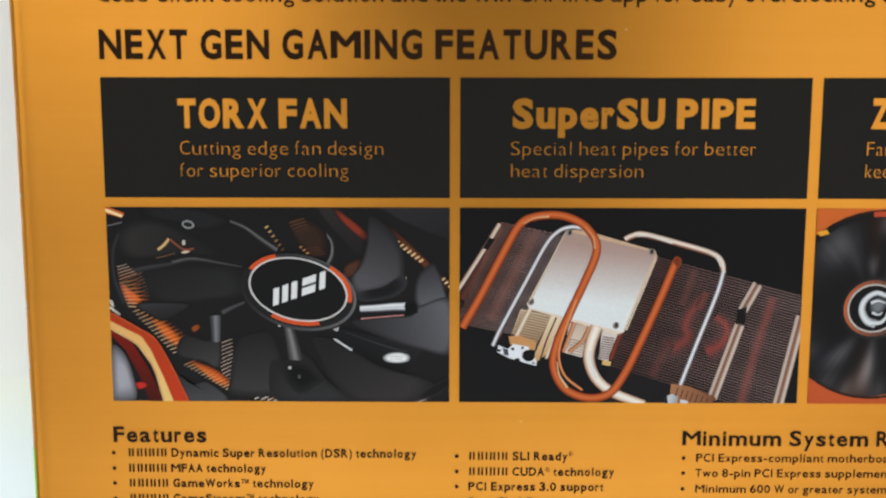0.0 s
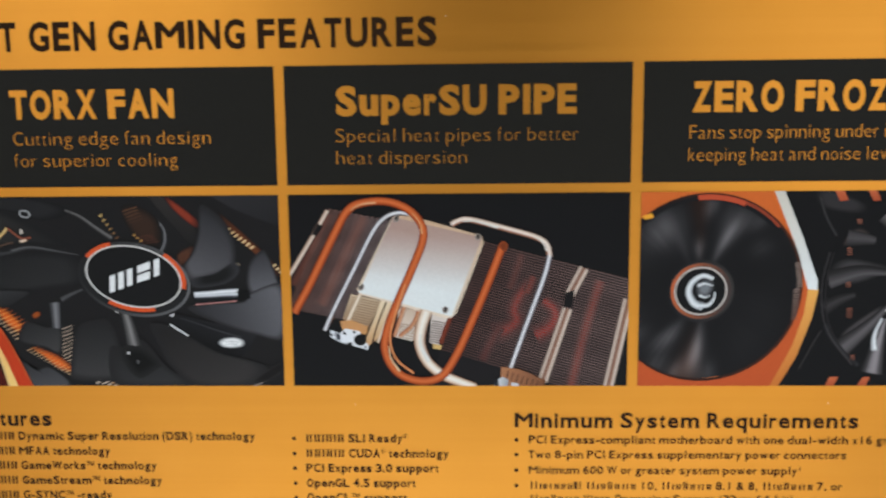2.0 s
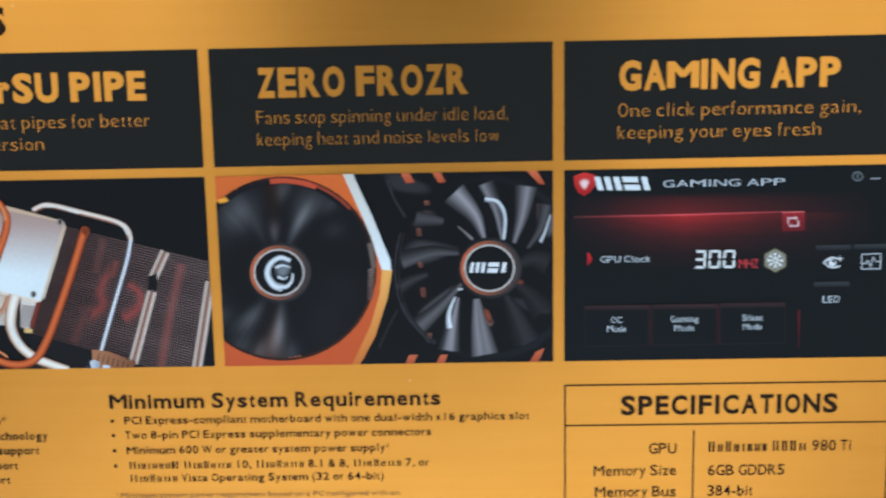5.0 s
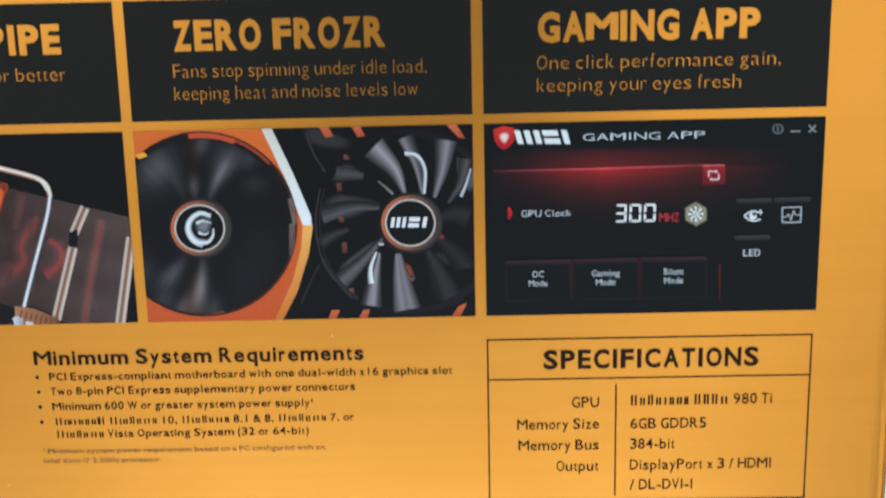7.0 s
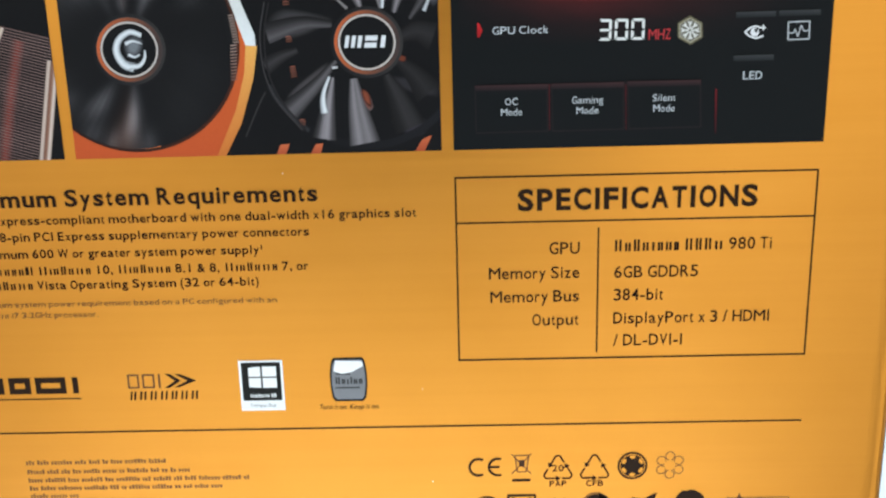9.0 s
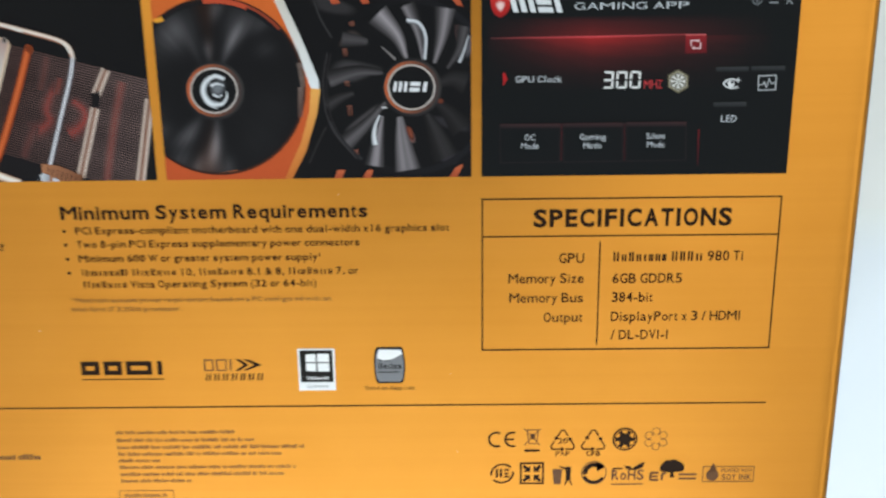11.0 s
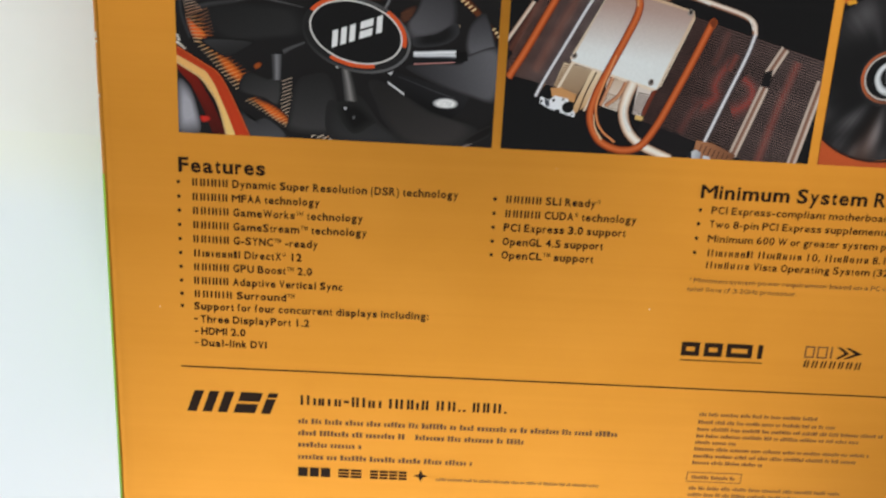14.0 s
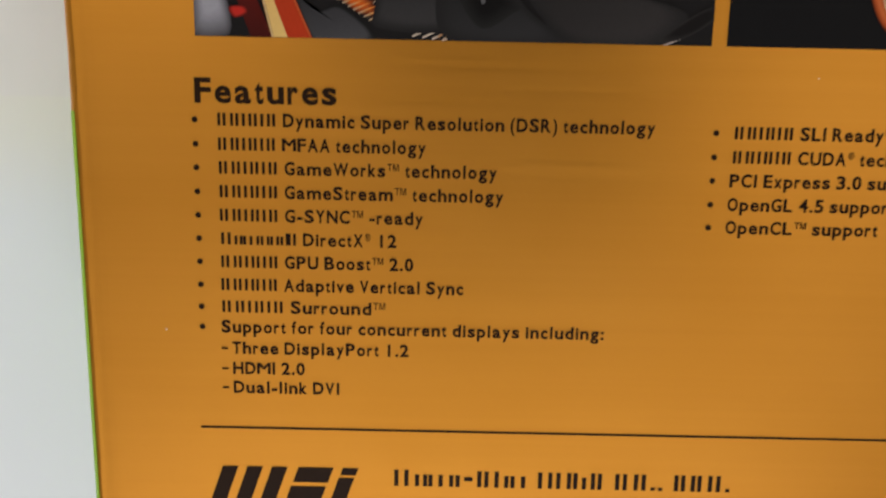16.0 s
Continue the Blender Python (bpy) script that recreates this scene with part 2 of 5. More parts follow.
def build_room():
    x0, x1, y0, y1, z0, z1 = ROOM
    t = 0.12
    bm = bmesh.new()
    slab(bm, x0, x1, y0, y1, z0 - t, z0)
    tagged(part("floor", bm, FLOOR), "brown floor under the table", "floor", kind="structure")
    bm = bmesh.new()
    slab(bm, x0 - t, x1 + t, y0 - t, y1 + t, z1, z1 + t)
    tagged(part("ceiling", bm, CEILING), "unseen matt ceiling, kept dark for the foil's reflection", "ceiling", kind="structure")
    for name, box in (("wall_north", (x0 - t, x1 + t, y1, y1 + t)), ("wall_east", (x1, x1 + t, y0, y1)), ("wall_west", (x0 - t, x0, y0, y1))):
        bm = bmesh.new()
        slab(bm, *box, z0, z1)
        tagged(part(name, bm, WALL), "plain painted wall", "wall", kind="structure")
    # the south wall holds an unseen window behind the viewer, added for light
    wx0, wx1, wz0, wz1 = -1.05, 1.15, 0.15, 1.45
    bm = bmesh.new()
    for a, b, c, d in ((x0 - t, wx0, z0, z1), (wx1, x1 + t, z0, z1), (wx0, wx1, z0, wz0), (wx0, wx1, wz1, z1)):
        slab(bm, a, b, y0 - t, y0, c, d)
    tagged(part("wall_south", bm, WALL), "plain painted wall with an opening for the added window", "wall", kind="structure")
    bm = bmesh.new()
    for a, b, c, d in ((wx0, wx0 + 0.05, wz0, wz1), (wx1 - 0.05, wx1, wz0, wz1), (wx0 + 0.05, wx1 - 0.05, wz0, wz0 + 0.05), (wx0 + 0.05, wx1 - 0.05, wz1 - 0.05, wz1)):
        slab(bm, a, b, y0 - 0.08, y0 - 0.03, c, d)
    tagged(part("added_window", bm, LEG), "white frame of an unseen, added window", "window", kind="structure")
    area_lamp("added_window_light", ((wx0 + wx1) / 2, y0 - 0.02, (wz0 + wz1) / 2), ((wx0 + wx1) / 2, y0 + 1, (wz0 + wz1) / 2 - 0.2), wx1 - wx0 - 0.12, wz1 - wz0 - 0.12, WINDOW_WATTS, (0.88, 0.94, 1.0))


def added_light_panel(u, v, wide, deep, watts):
    """An unseen flat lamp panel added under the ceiling: housing, diffuser and the lamp in it."""
    z = ROOM[5]
    body = tagged(new("added_light_panel"), "unseen flat light panel added under the ceiling", "ceiling light", group="ceiling lights")
    body.location = (u, v, z)
    bm = bmesh.new()
    for a, b, c, d in ((-wide / 2 - 0.02, -wide / 2, -deep / 2, deep / 2), (wide / 2, wide / 2 + 0.02, -deep / 2, deep / 2), (-wide / 2 - 0.02, wide / 2 + 0.02, -deep / 2 - 0.02, -deep / 2), (-wide / 2 - 0.02, wide / 2 + 0.02, deep / 2, deep / 2 + 0.02)):
        slab(bm, a, b, c, d, -0.03, 0.0)
    part("housing", bm, LEG, body)
    area_lamp("added_panel_lamp", (u, v, z - 0.028), (u, v, z - 1), wide, deep, watts, (1.0, 0.97, 0.92))


def build_table():
    table = tagged(new("table"), "white laminate table with steel legs", "table")
    table.location = (0.2, 0.15, ROOM[4])
    top = -ROOM[4]
    bm = bmesh.new()
    slab(bm, -0.8, 0.8, -0.45, 0.45, top - 0.028, top)
    bmesh.ops.bevel(bm, geom=bm.edges[:], offset=0.003, segments=2, affect="EDGES")
    part("tabletop", bm, TABLE, table)
    for sx in (-0.74, 0.74):
        for sy in (-0.39, 0.39):
            bm = bmesh.new()
            slab(bm, sx - 0.02, sx + 0.02, sy - 0.02, sy + 0.02, 0, top - 0.028)
            part("leg", bm, LEG, table)


def build_sheet():
    """A wide sheet of bluish white paper on the table, its top edge passing beneath the carton."""
    bm = bmesh.new()
    n = 60
    x0, x1 = -0.5, 0.9
    low, high = [], []
    for i in range(n + 1):
        x = x0 + (x1 - x0) * i / n
        edge = 0.0965 - 0.010 * (x / 0.4) + 0.0006 * math.sin(i * 1.3)
        low.append(bm.verts.new((x, -0.27, 0.000006)))
        high.append(bm.verts.new((x, edge, 0.000006)))
    for i in range(n):
        bm.faces.new((low[i], low[i + 1], high[i + 1], high[i]))
    up = bmesh.ops.extrude_face_region(bm, geom=bm.faces[:])
    bmesh.ops.translate(bm, verts=[g for g in up["geom"] if isinstance(g, bmesh.types.BMVert)], vec=(0, 0, 0.000012))
    bmesh.ops.recalc_face_normals(bm, faces=bm.faces[:])
    tagged(part("paper_sheet", bm, PAPER), "large bluish white paper sheet on the table", "paper")


build_room()
# Unseen panels, added so the foil mirrors bright zones beside a dark gap.
added_light_panel(1.27, 0.55, 1.34, 1.5, PANEL_WATTS * 0.75)
added_light_panel(-0.74, 0.8, 1.06, 0.9, PANEL_WATTS * 0.6)
added_light_panel(0.0, -0.78, 3.0, 0.8, PANEL_WATTS * 0.76)
build_table()
build_sheet()

# ---- the carton ----
LEFT, RIGHT, FOOT, HEAD = -2.9, 381.1, -9.0, 262.0
BASE = 0.00006  # the paper sheet's thickness
RADIUS = 2.4


def corner_profile(start, end, n, proud=0.0):
    """Points of the left long edge's rounding, from the side (0) to the face (90 degrees), in mm (u, height)."""
    top = FACE * 1000
    return [(LEFT + RADIUS - (RADIUS + proud) * math.cos(radians(a)), top - RADIUS + (RADIUS + proud) * math.sin(radians(a))) for a in (start + (end - start) * i / (n - 1) for i in range(n))]


def carton_section():
    """The carton's cross-section: side, rounded and creased fold, face, rounded fold, side."""
    top = FACE * 1000
    left = [(LEFT, BASE * 1000)] + corner_profile(0, 80, 10) + [(LEFT + 2.7, top - 0.06), (LEFT + 3.2, top - 0.07), (LEFT + 4.0, top - 0.03), (LEFT + 5.2, top)]
    mid = LEFT + RIGHT
    return left + [(mid - u, h) for u, h in reversed(left)]


def build_carton():
    box = tagged(new("product_box"), "gold foil cardboard carton with black printed panels lying flat", "box")
    section = carton_section()
    rng = random.Random(4)
    bm = bmesh.new()
    rows, n = [], 90
    wave = [rng.uniform(-1, 1) for _ in range(n + 1)]
    for i in range(n + 1):
        v = FOOT + (HEAD - FOOT) * i / n
        row = []
        for k, (u, h) in enumerate(section):
            edge = 1 if 0 < k < 12 or len(section) - 13 < k < len(section) - 1 else 0
            near = 0.06 * wave[i] * edge if k not in (12, len(section) - 13) else 0
            row.append(bm.verts.new(((u + near) / 1000, v / 1000, (h - abs(near) * 0.5) / 1000)))
        rows.append(row)
    for a, b in zip(rows, rows[1:]):
        for k in range(len(section) - 1):
            bm.faces.new((a[k], a[k + 1], b[k + 1], b[k]))
        bm.faces.new((a[-1], a[0], b[0], b[-1]))
    bm.faces.new(rows[0])
    bm.faces.new(list(reversed(rows[-1])))
    bmesh.ops.recalc_face_normals(bm, faces=bm.faces[:])
    for f in bm.faces:
        f.smooth = len(f.verts) == 4 and abs(f.normal.z) < 0.99
    part("carton", bm, FOIL, box, "brushed gold foil board")
    # printed side panels that just wrap round the long edges
    for name, mat, flip, a1, v0, v1 in (("side_print", GREEN, False, 62, FOOT + 0.5, 97.0), ("side_print", EDGE_GREY, True, 48, FOOT + 0.5, HEAD - 0.5)):
        bm = bmesh.new()
        pts = [(LEFT - 0.08, 3.0)] + corner_profile(0, a1, 7, 0.08)
        lines = []
        for v in (v0 + (v1 - v0) * i / 30 for i in range(31)):
            lines.append([bm.verts.new((((LEFT + RIGHT - u) if flip else u) / 1000, v / 1000, h / 1000)) for u, h in pts])
        for a, b in zip(lines, lines[1:]):
            for k in range(len(pts) - 1):
                bm.faces.new((a[k], a[k + 1], b[k + 1], b[k]))
        bmesh.ops.recalc_face_normals(bm, faces=bm.faces[:])
        part(name, bm, mat, box, "grey board edge" if flip else "green printed side")
    # worn nicks that bare the card on the left fold
    for v, l in ((160.2, 1.2), (133.5, 1.6), (131.8, 0.8), (118.0, 0.7)):
        bm = bmesh.new()
        a = corner_profile(10, 60, 5, 0.1)
        low = [bm.verts.new((u / 1000, (v - l / 2) / 1000, h / 1000)) for u, h in a]
        high = [bm.verts.new((u / 1000, (v + l / 2 * (0.6 + 0.1 * k)) / 1000, h / 1000)) for k, (u, h) in enumerate(a)]
        for k in range(4):
            bm.faces.new((low[k], low[k + 1], high[k + 1], high[k]))
        part("worn_nick", bm, CARD, box, "bare card showing at the fold")
    return box


BOX = build_carton()

# ---- the printed page ----
COLUMNS = [(18.8, 102.2), (104.6, 188.0), (190.6, 274.1), (276.8, 359.8)]
TITLE_V, PICTURE_V = (159.9, 188.5), (109.4, 157.6)


def build_headings():
    words("lead_text", "dead-silent cooling solution and the {MXI} GAMING app for easy overclocking and", 19.3, 212, 206.0, 3.7, TEXT, BOX, bold=0.01)
    word_parts("headline_word", "NEXT GEN GAMING FEATURES", 18.9, 141.6, 193.0, 6.3, TEXT, BOX, bold=0.034)
    titles = (
        ("TORX FAN", 37.1, 77.6, 6.2, "Cutting edge fan design", 37.4, 86.2, "for superior cooling", 37.3, 77.8),
        ("SuperSU PIPE", 117.1, 174.8, 6.3, "Special heat pipes for better", 116.8, 175.2, "heat dispersion", 116.9, 148.5),
        ("ZERO FROZR", 202.2, 253.5, 6.4, "Fans stop spinning under idle load,", 201.7, 263.2, "keeping heat and noise levels low", 201.6, 260.9),
        ("GAMING APP", 290.1, 343.1, 6.3, "One click performance gain,", 289.9, 348.3, "keeping your eyes fresh", 289.9, 338.9),
    )
    for (u0, u1), (title, a, b, cap, line1, c, d, line2, e, f) in zip(COLUMNS, titles):
        block = printed("title_block", [rect(u0, TITLE_V[0], u1, TITLE_V[1])], BLACK, BOX, 2, "matt black printed panel")
        word_parts("title_word", title, a, b, 176.9, cap, GOLD_TEXT, block, 4, 0.045, "bold gold foil lettering", 74)
        words("subtitle", line1, c, d, 170.2, 3.3, GOLD_TEXT, block, 4, -0.019, "gold foil lettering", gap=150)
        words("subtitle", line2, e, f, 164.9, 3.3, GOLD_TEXT, block, 4, -0.019, "gold foil lettering", gap=150)


def bulleted(parent, rows, cap, bullet_u, bold=0.027, material=None):
    for body, u0, u1, v, mark in rows:
        words("text_line", body, u0, u1, v, cap, material or TEXT, parent, 3, bold)
        if mark == "dot":
            printed("bullet", [oval(bullet_u, v + cap * 0.45, 0.5, 0.5, 12)], TEXT, parent, 3)
        elif mark == "dash":
            printed("bullet", [rect(u0 - 1.9, v + cap * 0.36, u0 - 0.8, v + cap * 0.52)], TEXT, parent, 3)


def build_lists():
    head = words("features_heading", "Features", 18.3, 41.6, 98.9, 3.75, TEXT, BOX, bold=0.028)
    bulleted(head, [
        ("{HHIHIH} Dynamic Super Resolution (DSR) technology", 21.7, 94.0, 95.1, "dot"),
        ("{HHIHIH} MFAA technology", 21.7, 56.3, 91.1, "dot"),
        ("{HHIHIH} GameWorks\u2122 technology", 21.7, 68.2, 87.2, "dot"),
        ("{HHIHIH} GameStream\u2122 technology", 21.7, 69.4, 83.2, "dot"),
        ("{HHIHIH} G-SYNC\u2122 -ready", 21.6, 56.0, 79.2, "dot"),
        ("{Mizrnsnft} DirectX\u00ae 12", 21.6, 51.6, 75.2, "dot"),
        ("{HHIHIH} GPU Boost\u2122 2.0", 21.6, 54.5, 71.2, "dot"),
        ("{HHIHIH} Adaptive Vertical Sync", 21.5, 63.1, 67.2, "dot"),
        ("{HHIHIH} Surround\u2122", 21.5, 49.8, 63.3, "dot"),
        ("Support for four concurrent displays including:", 21.5, 87.6, 59.7, "dot"),
        ("Three DisplayPort 1.2", 23.3, 53.9, 55.9, "dash"),
        ("HDMI 2.0", 23.3, 35.8, 52.2, "dash"),
        ("Dual-link DVI", 23.3, 41.9, 48.7, "dash"),
    ], 2.05, 18.2)
    bulleted(head, [
        ("{HHIHIH} SLI Ready\u00ae", 107.0, 133.0, 94.6, "dot"),
        ("{HHIHIH} CUDA\u00ae technology", 107.0, 143.4, 90.6, "dot"),
        ("PCI Express 3.0 support", 107.0, 140.8, 86.7, "dot"),
        ("OpenGL 4.5 support", 107.0, 134.9, 82.7, "dot"),
        ("OpenCL\u2122 support", 107.0, 132.6, 78.8, "dot"),
    ], 2.05, 104.1)
    head = word_parts("heading_word", "Minimum System Requirements", 160.3, 245.3, 98.6, 3.7, TEXT, BOX, bold=0.026)
    bulleted(head, [
        ("PCI Express-compliant motherboard with one dual-width x16 graphics slot", 163.7, 267.8, 94.4, "dot"),
        ("Two 8-pin PCI Express supplementary power connectors", 163.7, 242.8, 90.5, "dot"),
        ("Minimum 600 W or greater system power supply\u00b9", 163.8, 231.8, 86.4, "dot"),
        ("{Mizrnsnft} {Winhnws} 10, {Winhnws} 8.1 & 8, {Winhnws} 7, or", 163.9, 242.1, 82.3, "dot"),
        ("{Winhnws} Vista Operating System (32 or 64-bit)", 163.9, 230.2, 78.8, ""),
    ], 2.0, 160.6, 0.014)
    bulleted(head, [
        ("\u00b9 Minimum system power requirement based on a PC configured with an", 160.2, 234.2, 74.5, ""),
        ("{Intel} {Onre} i7 3.2GHz processor.", 160.0, 191.3, 71.8, ""),
    ], 1.35, 160.6, 0.004, GREY_TEXT)


def build_specifications():
    table = printed("specification_table", frame_lines(276.8, 58.9, 359.3, 103.3, 0.42) + [rect(277.2, 92.3, 358.9, 92.7), rect(309.6, 60.5, 310.0, 90.9)], TEXT, BOX, 2, "thin dark ruled table")
    words("table_heading", "SPECIFICATIONS", 291.2, 345.9, 95.3, 4.6, TEXT, table, 3, 0.034)
    for body, u0, u1, v in (("GPU", 298.5, 305.5, 84.8), ("Memory Size", 284.4, 305.5, 79.0), ("Memory Bus", 284.7, 305.5, 73.3), ("Output", 294.5, 305.4, 67.5),
                            ("{OeEnrze\u00ae} {OEX\u2122} 980 Ti", 313.4, 349.8, 85.1), ("6GB GDDR5", 313.6, 333.1, 78.8), ("384-bit", 313.6, 325.1, 73.3), ("DisplayPort x 3 / HDMI", 313.6, 350.3, 67.6), ("/ DL-DVI-I", 313.7, 330.1, 62.1)):
        words("table_text", body, u0, u1, v, 2.75, TEXT, table, 3, 0.008)


def slanted_bars(name, spans, v, cap, material, parent, layer=3, lean=0.35):
    return printed(name, [[(a, v), (b, v), (b + lean * cap, v + cap), (a + lean * cap, v + cap)] for a, b in spans], material, parent, layer)


def build_badges():
    # connector badge: plain blocks over a thin rule
    printed("badge", [q for u0, u1 in ((160.6, 165.9), (167.2, 172.5), (173.7, 181.2)) for q in frame_lines(u0, 52.4, u1, 56.6, 1.4)] + [rect(182.8, 52.4, 184.2, 56.6), rect(160.6, 50.9, 184.6, 51.2)], TEXT, BOX, 2, "dark blocky connector badge")
    bus = printed("badge", [q for u0, u1 in ((196.4, 199.2), (200.0, 203.0)) for q in frame_lines(u0, 53.4, u1, 57.0, 0.42)] + [rect(203.9, 53.4, 204.4, 57.0)], GREY_TEXT, BOX, 2, "brown bus badge with two chevrons")
    words("badge_text", "{EXXKEXX}", 196.3, 213.4, 50.4, 2.2, TEXT, bus, 2, 0.02, slant=0.15)
    printed("chevron", [[(205.6, 57.0), (206.8, 57.0), (209.4, 55.2), (206.6, 53.4), (205.4, 53.4), (208.0, 55.2)], [(208.0, 56.9), (209.3, 56.9), (213.2, 55.2), (208.9, 53.5), (207.7, 53.5), (211.0, 55.2)]], TEXT, bus, 2)
    win = printed("badge", [rect(223.7, 47.1, 234.4, 60.0)], WHITE_INK, BOX, 2, "white and black square badge")
    printed("badge_field", [rect(224.3, 49.7, 233.8, 59.5)], BLACK, win, 3)
    for (a, b) in ((0, 0), (1, 0), (0, 1), (1, 1)):
        u, v = 226.0 + a * 3.35, 53.0 + b * 2.9
        u2, g = u + (2.9 if a == 0 else 3.4), 0.25
        printed("badge_pane", [[(u, v + (g if b == 0 and a == 0 else 0)), (u2, v), (u2, v + 2.55), (u, v + 2.55 - (g if b == 1 and a == 0 else 0))]], WHITE_INK, win, 4)
    words("badge_text", "{Winhnws} {00}", 226.0, 232.4, 50.5, 1.0, WHITE_INK, win, 4)
    words("badge_text", "Compatible", 226.0, 232.2, 48.0, 1.0, GREY_INK, win, 4, 0.0)
    shield_pts = lambda s: [(250.2 + s * x, 54.7 + s * y) for x, y in ((-3.5, 5.6), (3.5, 5.6), (4.1, 4.6), (4.5, 1.5), (4.5, -1.5), (4.1, -4.6), (3.4, -5.6), (-3.4, -5.6), (-4.1, -4.6), (-4.5, -1.5), (-4.5, 1.5), (-4.1, 4.6))]
    badge = printed("badge", [shield_pts(1.0)], BLACK, BOX, 2, "grey rounded badge with a dark rim")
    printed("badge_field", [shield_pts(0.9)], GREY_INK, badge, 3)
    printed("badge_gloss", [[(246.6, 57.0), (248.6, 56.2), (251.0, 56.6), (253.9, 58.2), (253.6, 59.4), (247.2, 59.6)]], WHITE_INK, badge, 4)
    words("badge_text", "{Hnrtnn}", 246.9, 253.6, 53.6, 1.8, BLACK, badge, 4)
    printed("badge_text", [rect(246.9, 52.5, 252.8, 52.8), rect(247.2, 56.0, 250.6, 56.3)], BLACK, badge, 4)
    words("badge_text", "Turn it on. Keep it on.", 242.7, 257.4, 47.1, 1.25, TEXT, badge, 2, 0.01, slant=0.2)
    printed("divider_line", [rect(17.3, 41.95, 359.6, 42.35)], TEXT, BOX, 2, "thin dark rule")


def small_bars(rng, u0, u1, v, h):
    """A line of print too small to read: short bars in groups."""
    out, u = [], u0
    while u < u1 - 0.5:
        for _ in range(rng.randint(2, 8)):
            w = h * rng.uniform(0.35, 0.5)
            if u + w > u1:
                break
            out.append(rect(u, v, u + w, v + h * rng.choice((0.72, 0.72, 1.0))))
            u += w + h * 0.2
        u += h * 0.45
    return out


def build_imprint():
    rng = random.Random(8)
    mark = slanted_bars("maker_mark", ((18.6, 21.4), (23.0, 25.8), (27.4, 30.2)), 28.2, 6.6, TEXT, BOX, 2)
    slanted_bars("maker_block", ((40.0, 42.8),), 28.2, 4.7, TEXT, mark, 2)
    slanted_bars("maker_block", ((41.9, 44.7),), 33.4, 1.4, TEXT, mark, 2)
    slanted_bars("maker_block", ((32.0, 38.3),), 28.2, 2.9, TEXT, mark, 2)
    slanted_bars("maker_block", ((33.4, 39.7),), 31.9, 2.9, TEXT, mark, 2)
    word_parts("maker_word", "{Mizrn-Xter} {IHE'L} {OO.,} {LEH.}", 51.0, 111.9, 31.6, 3.1, TEXT, BOX, 2, 0.034)
    for u0, u1, v in ((51.0, 145.2, 25.6), (51.0, 82.6, 21.8), (85.5, 118.2, 21.8), (51.0, 70.4, 18.0), (51.0, 103.0, 14.0)):
        tagged(printed("address_print", small_bars(rng, u0, u1, v, 1.75), GREY_TEXT, BOX, 2, "thin brown print too fine to read"), kind="stuff")
    for u0, u1 in ((51.0, 53.9), (54.5, 57.2), (57.8, 60.6)):
        printed("maker_sign", [rect(u0, 8.3, u1, 11.3)], TEXT, BOX, 2)
    for u0, u1 in [(63.0 + i * 3.7, 66.2 + i * 3.7) for i in range(2)] + [(72.5 + i * 2.85, 74.9 + i * 2.85) for i in range(4)]:
        sign = printed("maker_sign", [rect(u0, 8.4, u1, 9.1)], TEXT, BOX, 2)
        for j in (1, 2):
            printed("sign_bar", [rect(u0, 8.4 + j * 1.05, u1, 9.1 + j * 1.05)], TEXT, sign, 2)
    printed("maker_sign", [[(85.5, 10.0), (87.0, 10.5), (87.6, 12.0), (88.2, 10.5), (89.7, 10.0), (88.2, 9.4), (87.6, 8.0), (87.0, 9.4)]], TEXT, BOX, 2)
    tagged(printed("notice_print", small_bars(rng, 92.3, 141.8, 8.6, 1.0), FAINT_TEXT, BOX, 2), kind="stuff")
    for i, (v, u1) in enumerate(((33.6, 204.4), (31.1, 209.5), (28.8, 224.1), (26.6, 217.8), (24.5, 181.0), (22.3, 221.4), (20.0, 218.1), (17.8, 190.4))):
        tagged(printed("notice_print", small_bars(rng, 168.6, u1, v, 1.2), FAINT_TEXT, BOX, 2, "thin brown print too fine to read"), kind="stuff")
    plate = printed("notice_frame", frame_lines(167.4, 11.9, 184.0, 15.2, 0.2), GREY_TEXT, BOX, 2)
    tagged(printed("notice_print", small_bars(rng, 169.0, 182.2, 12.9, 1.2), FAINT_TEXT, plate, 2), kind="stuff")
    for v, u1 in ((9.2, 215.0), (7.0, 206.0)):
        tagged(printed("notice_print", small_bars(rng, 168.6, u1, v, 1.2), FAINT_TEXT, BOX, 2), kind="stuff")


def triangle_loop(cu, cv, r, w):
    """Three flat arrows chasing round a triangle with blunt corners."""
    out = []
    corners = [(cu + r * math.cos(radians(90 + 120 * i)), cv + r * math.sin(radians(90 + 120 * i))) for i in range(3)]

    def along(i, t):
        (a, b), (c, d) = corners[i % 3], corners[(i + 1) % 3]
        return (a + (c - a) * t, b + (d - b) * t)

    for i in range(3):
        (x0, y0), (x1, y1) = along(i, 0.0), along(i, 1.0)
        dx, dy = (x1 - x0) / (r * 1.732), (y1 - y0) / (r * 1.732)
        out += stroke([along(i, 0.12), along(i, 0.44)], w) + stroke([along(i, 0.62), along(i, 0.88), along(i + 1, 0.12)], w)
        e, f = along(i, 0.44)
        out.append([(e - dy * 0.8, f + dx * 0.8), (e + dx * 1.1, f + dy * 1.1), (e + dy * 0.8, f - dx * 0.8)])
    return out


def icon(polys, material=None, label=""):
    return printed("icon", polys, material or TEXT, BOX, 2, label)


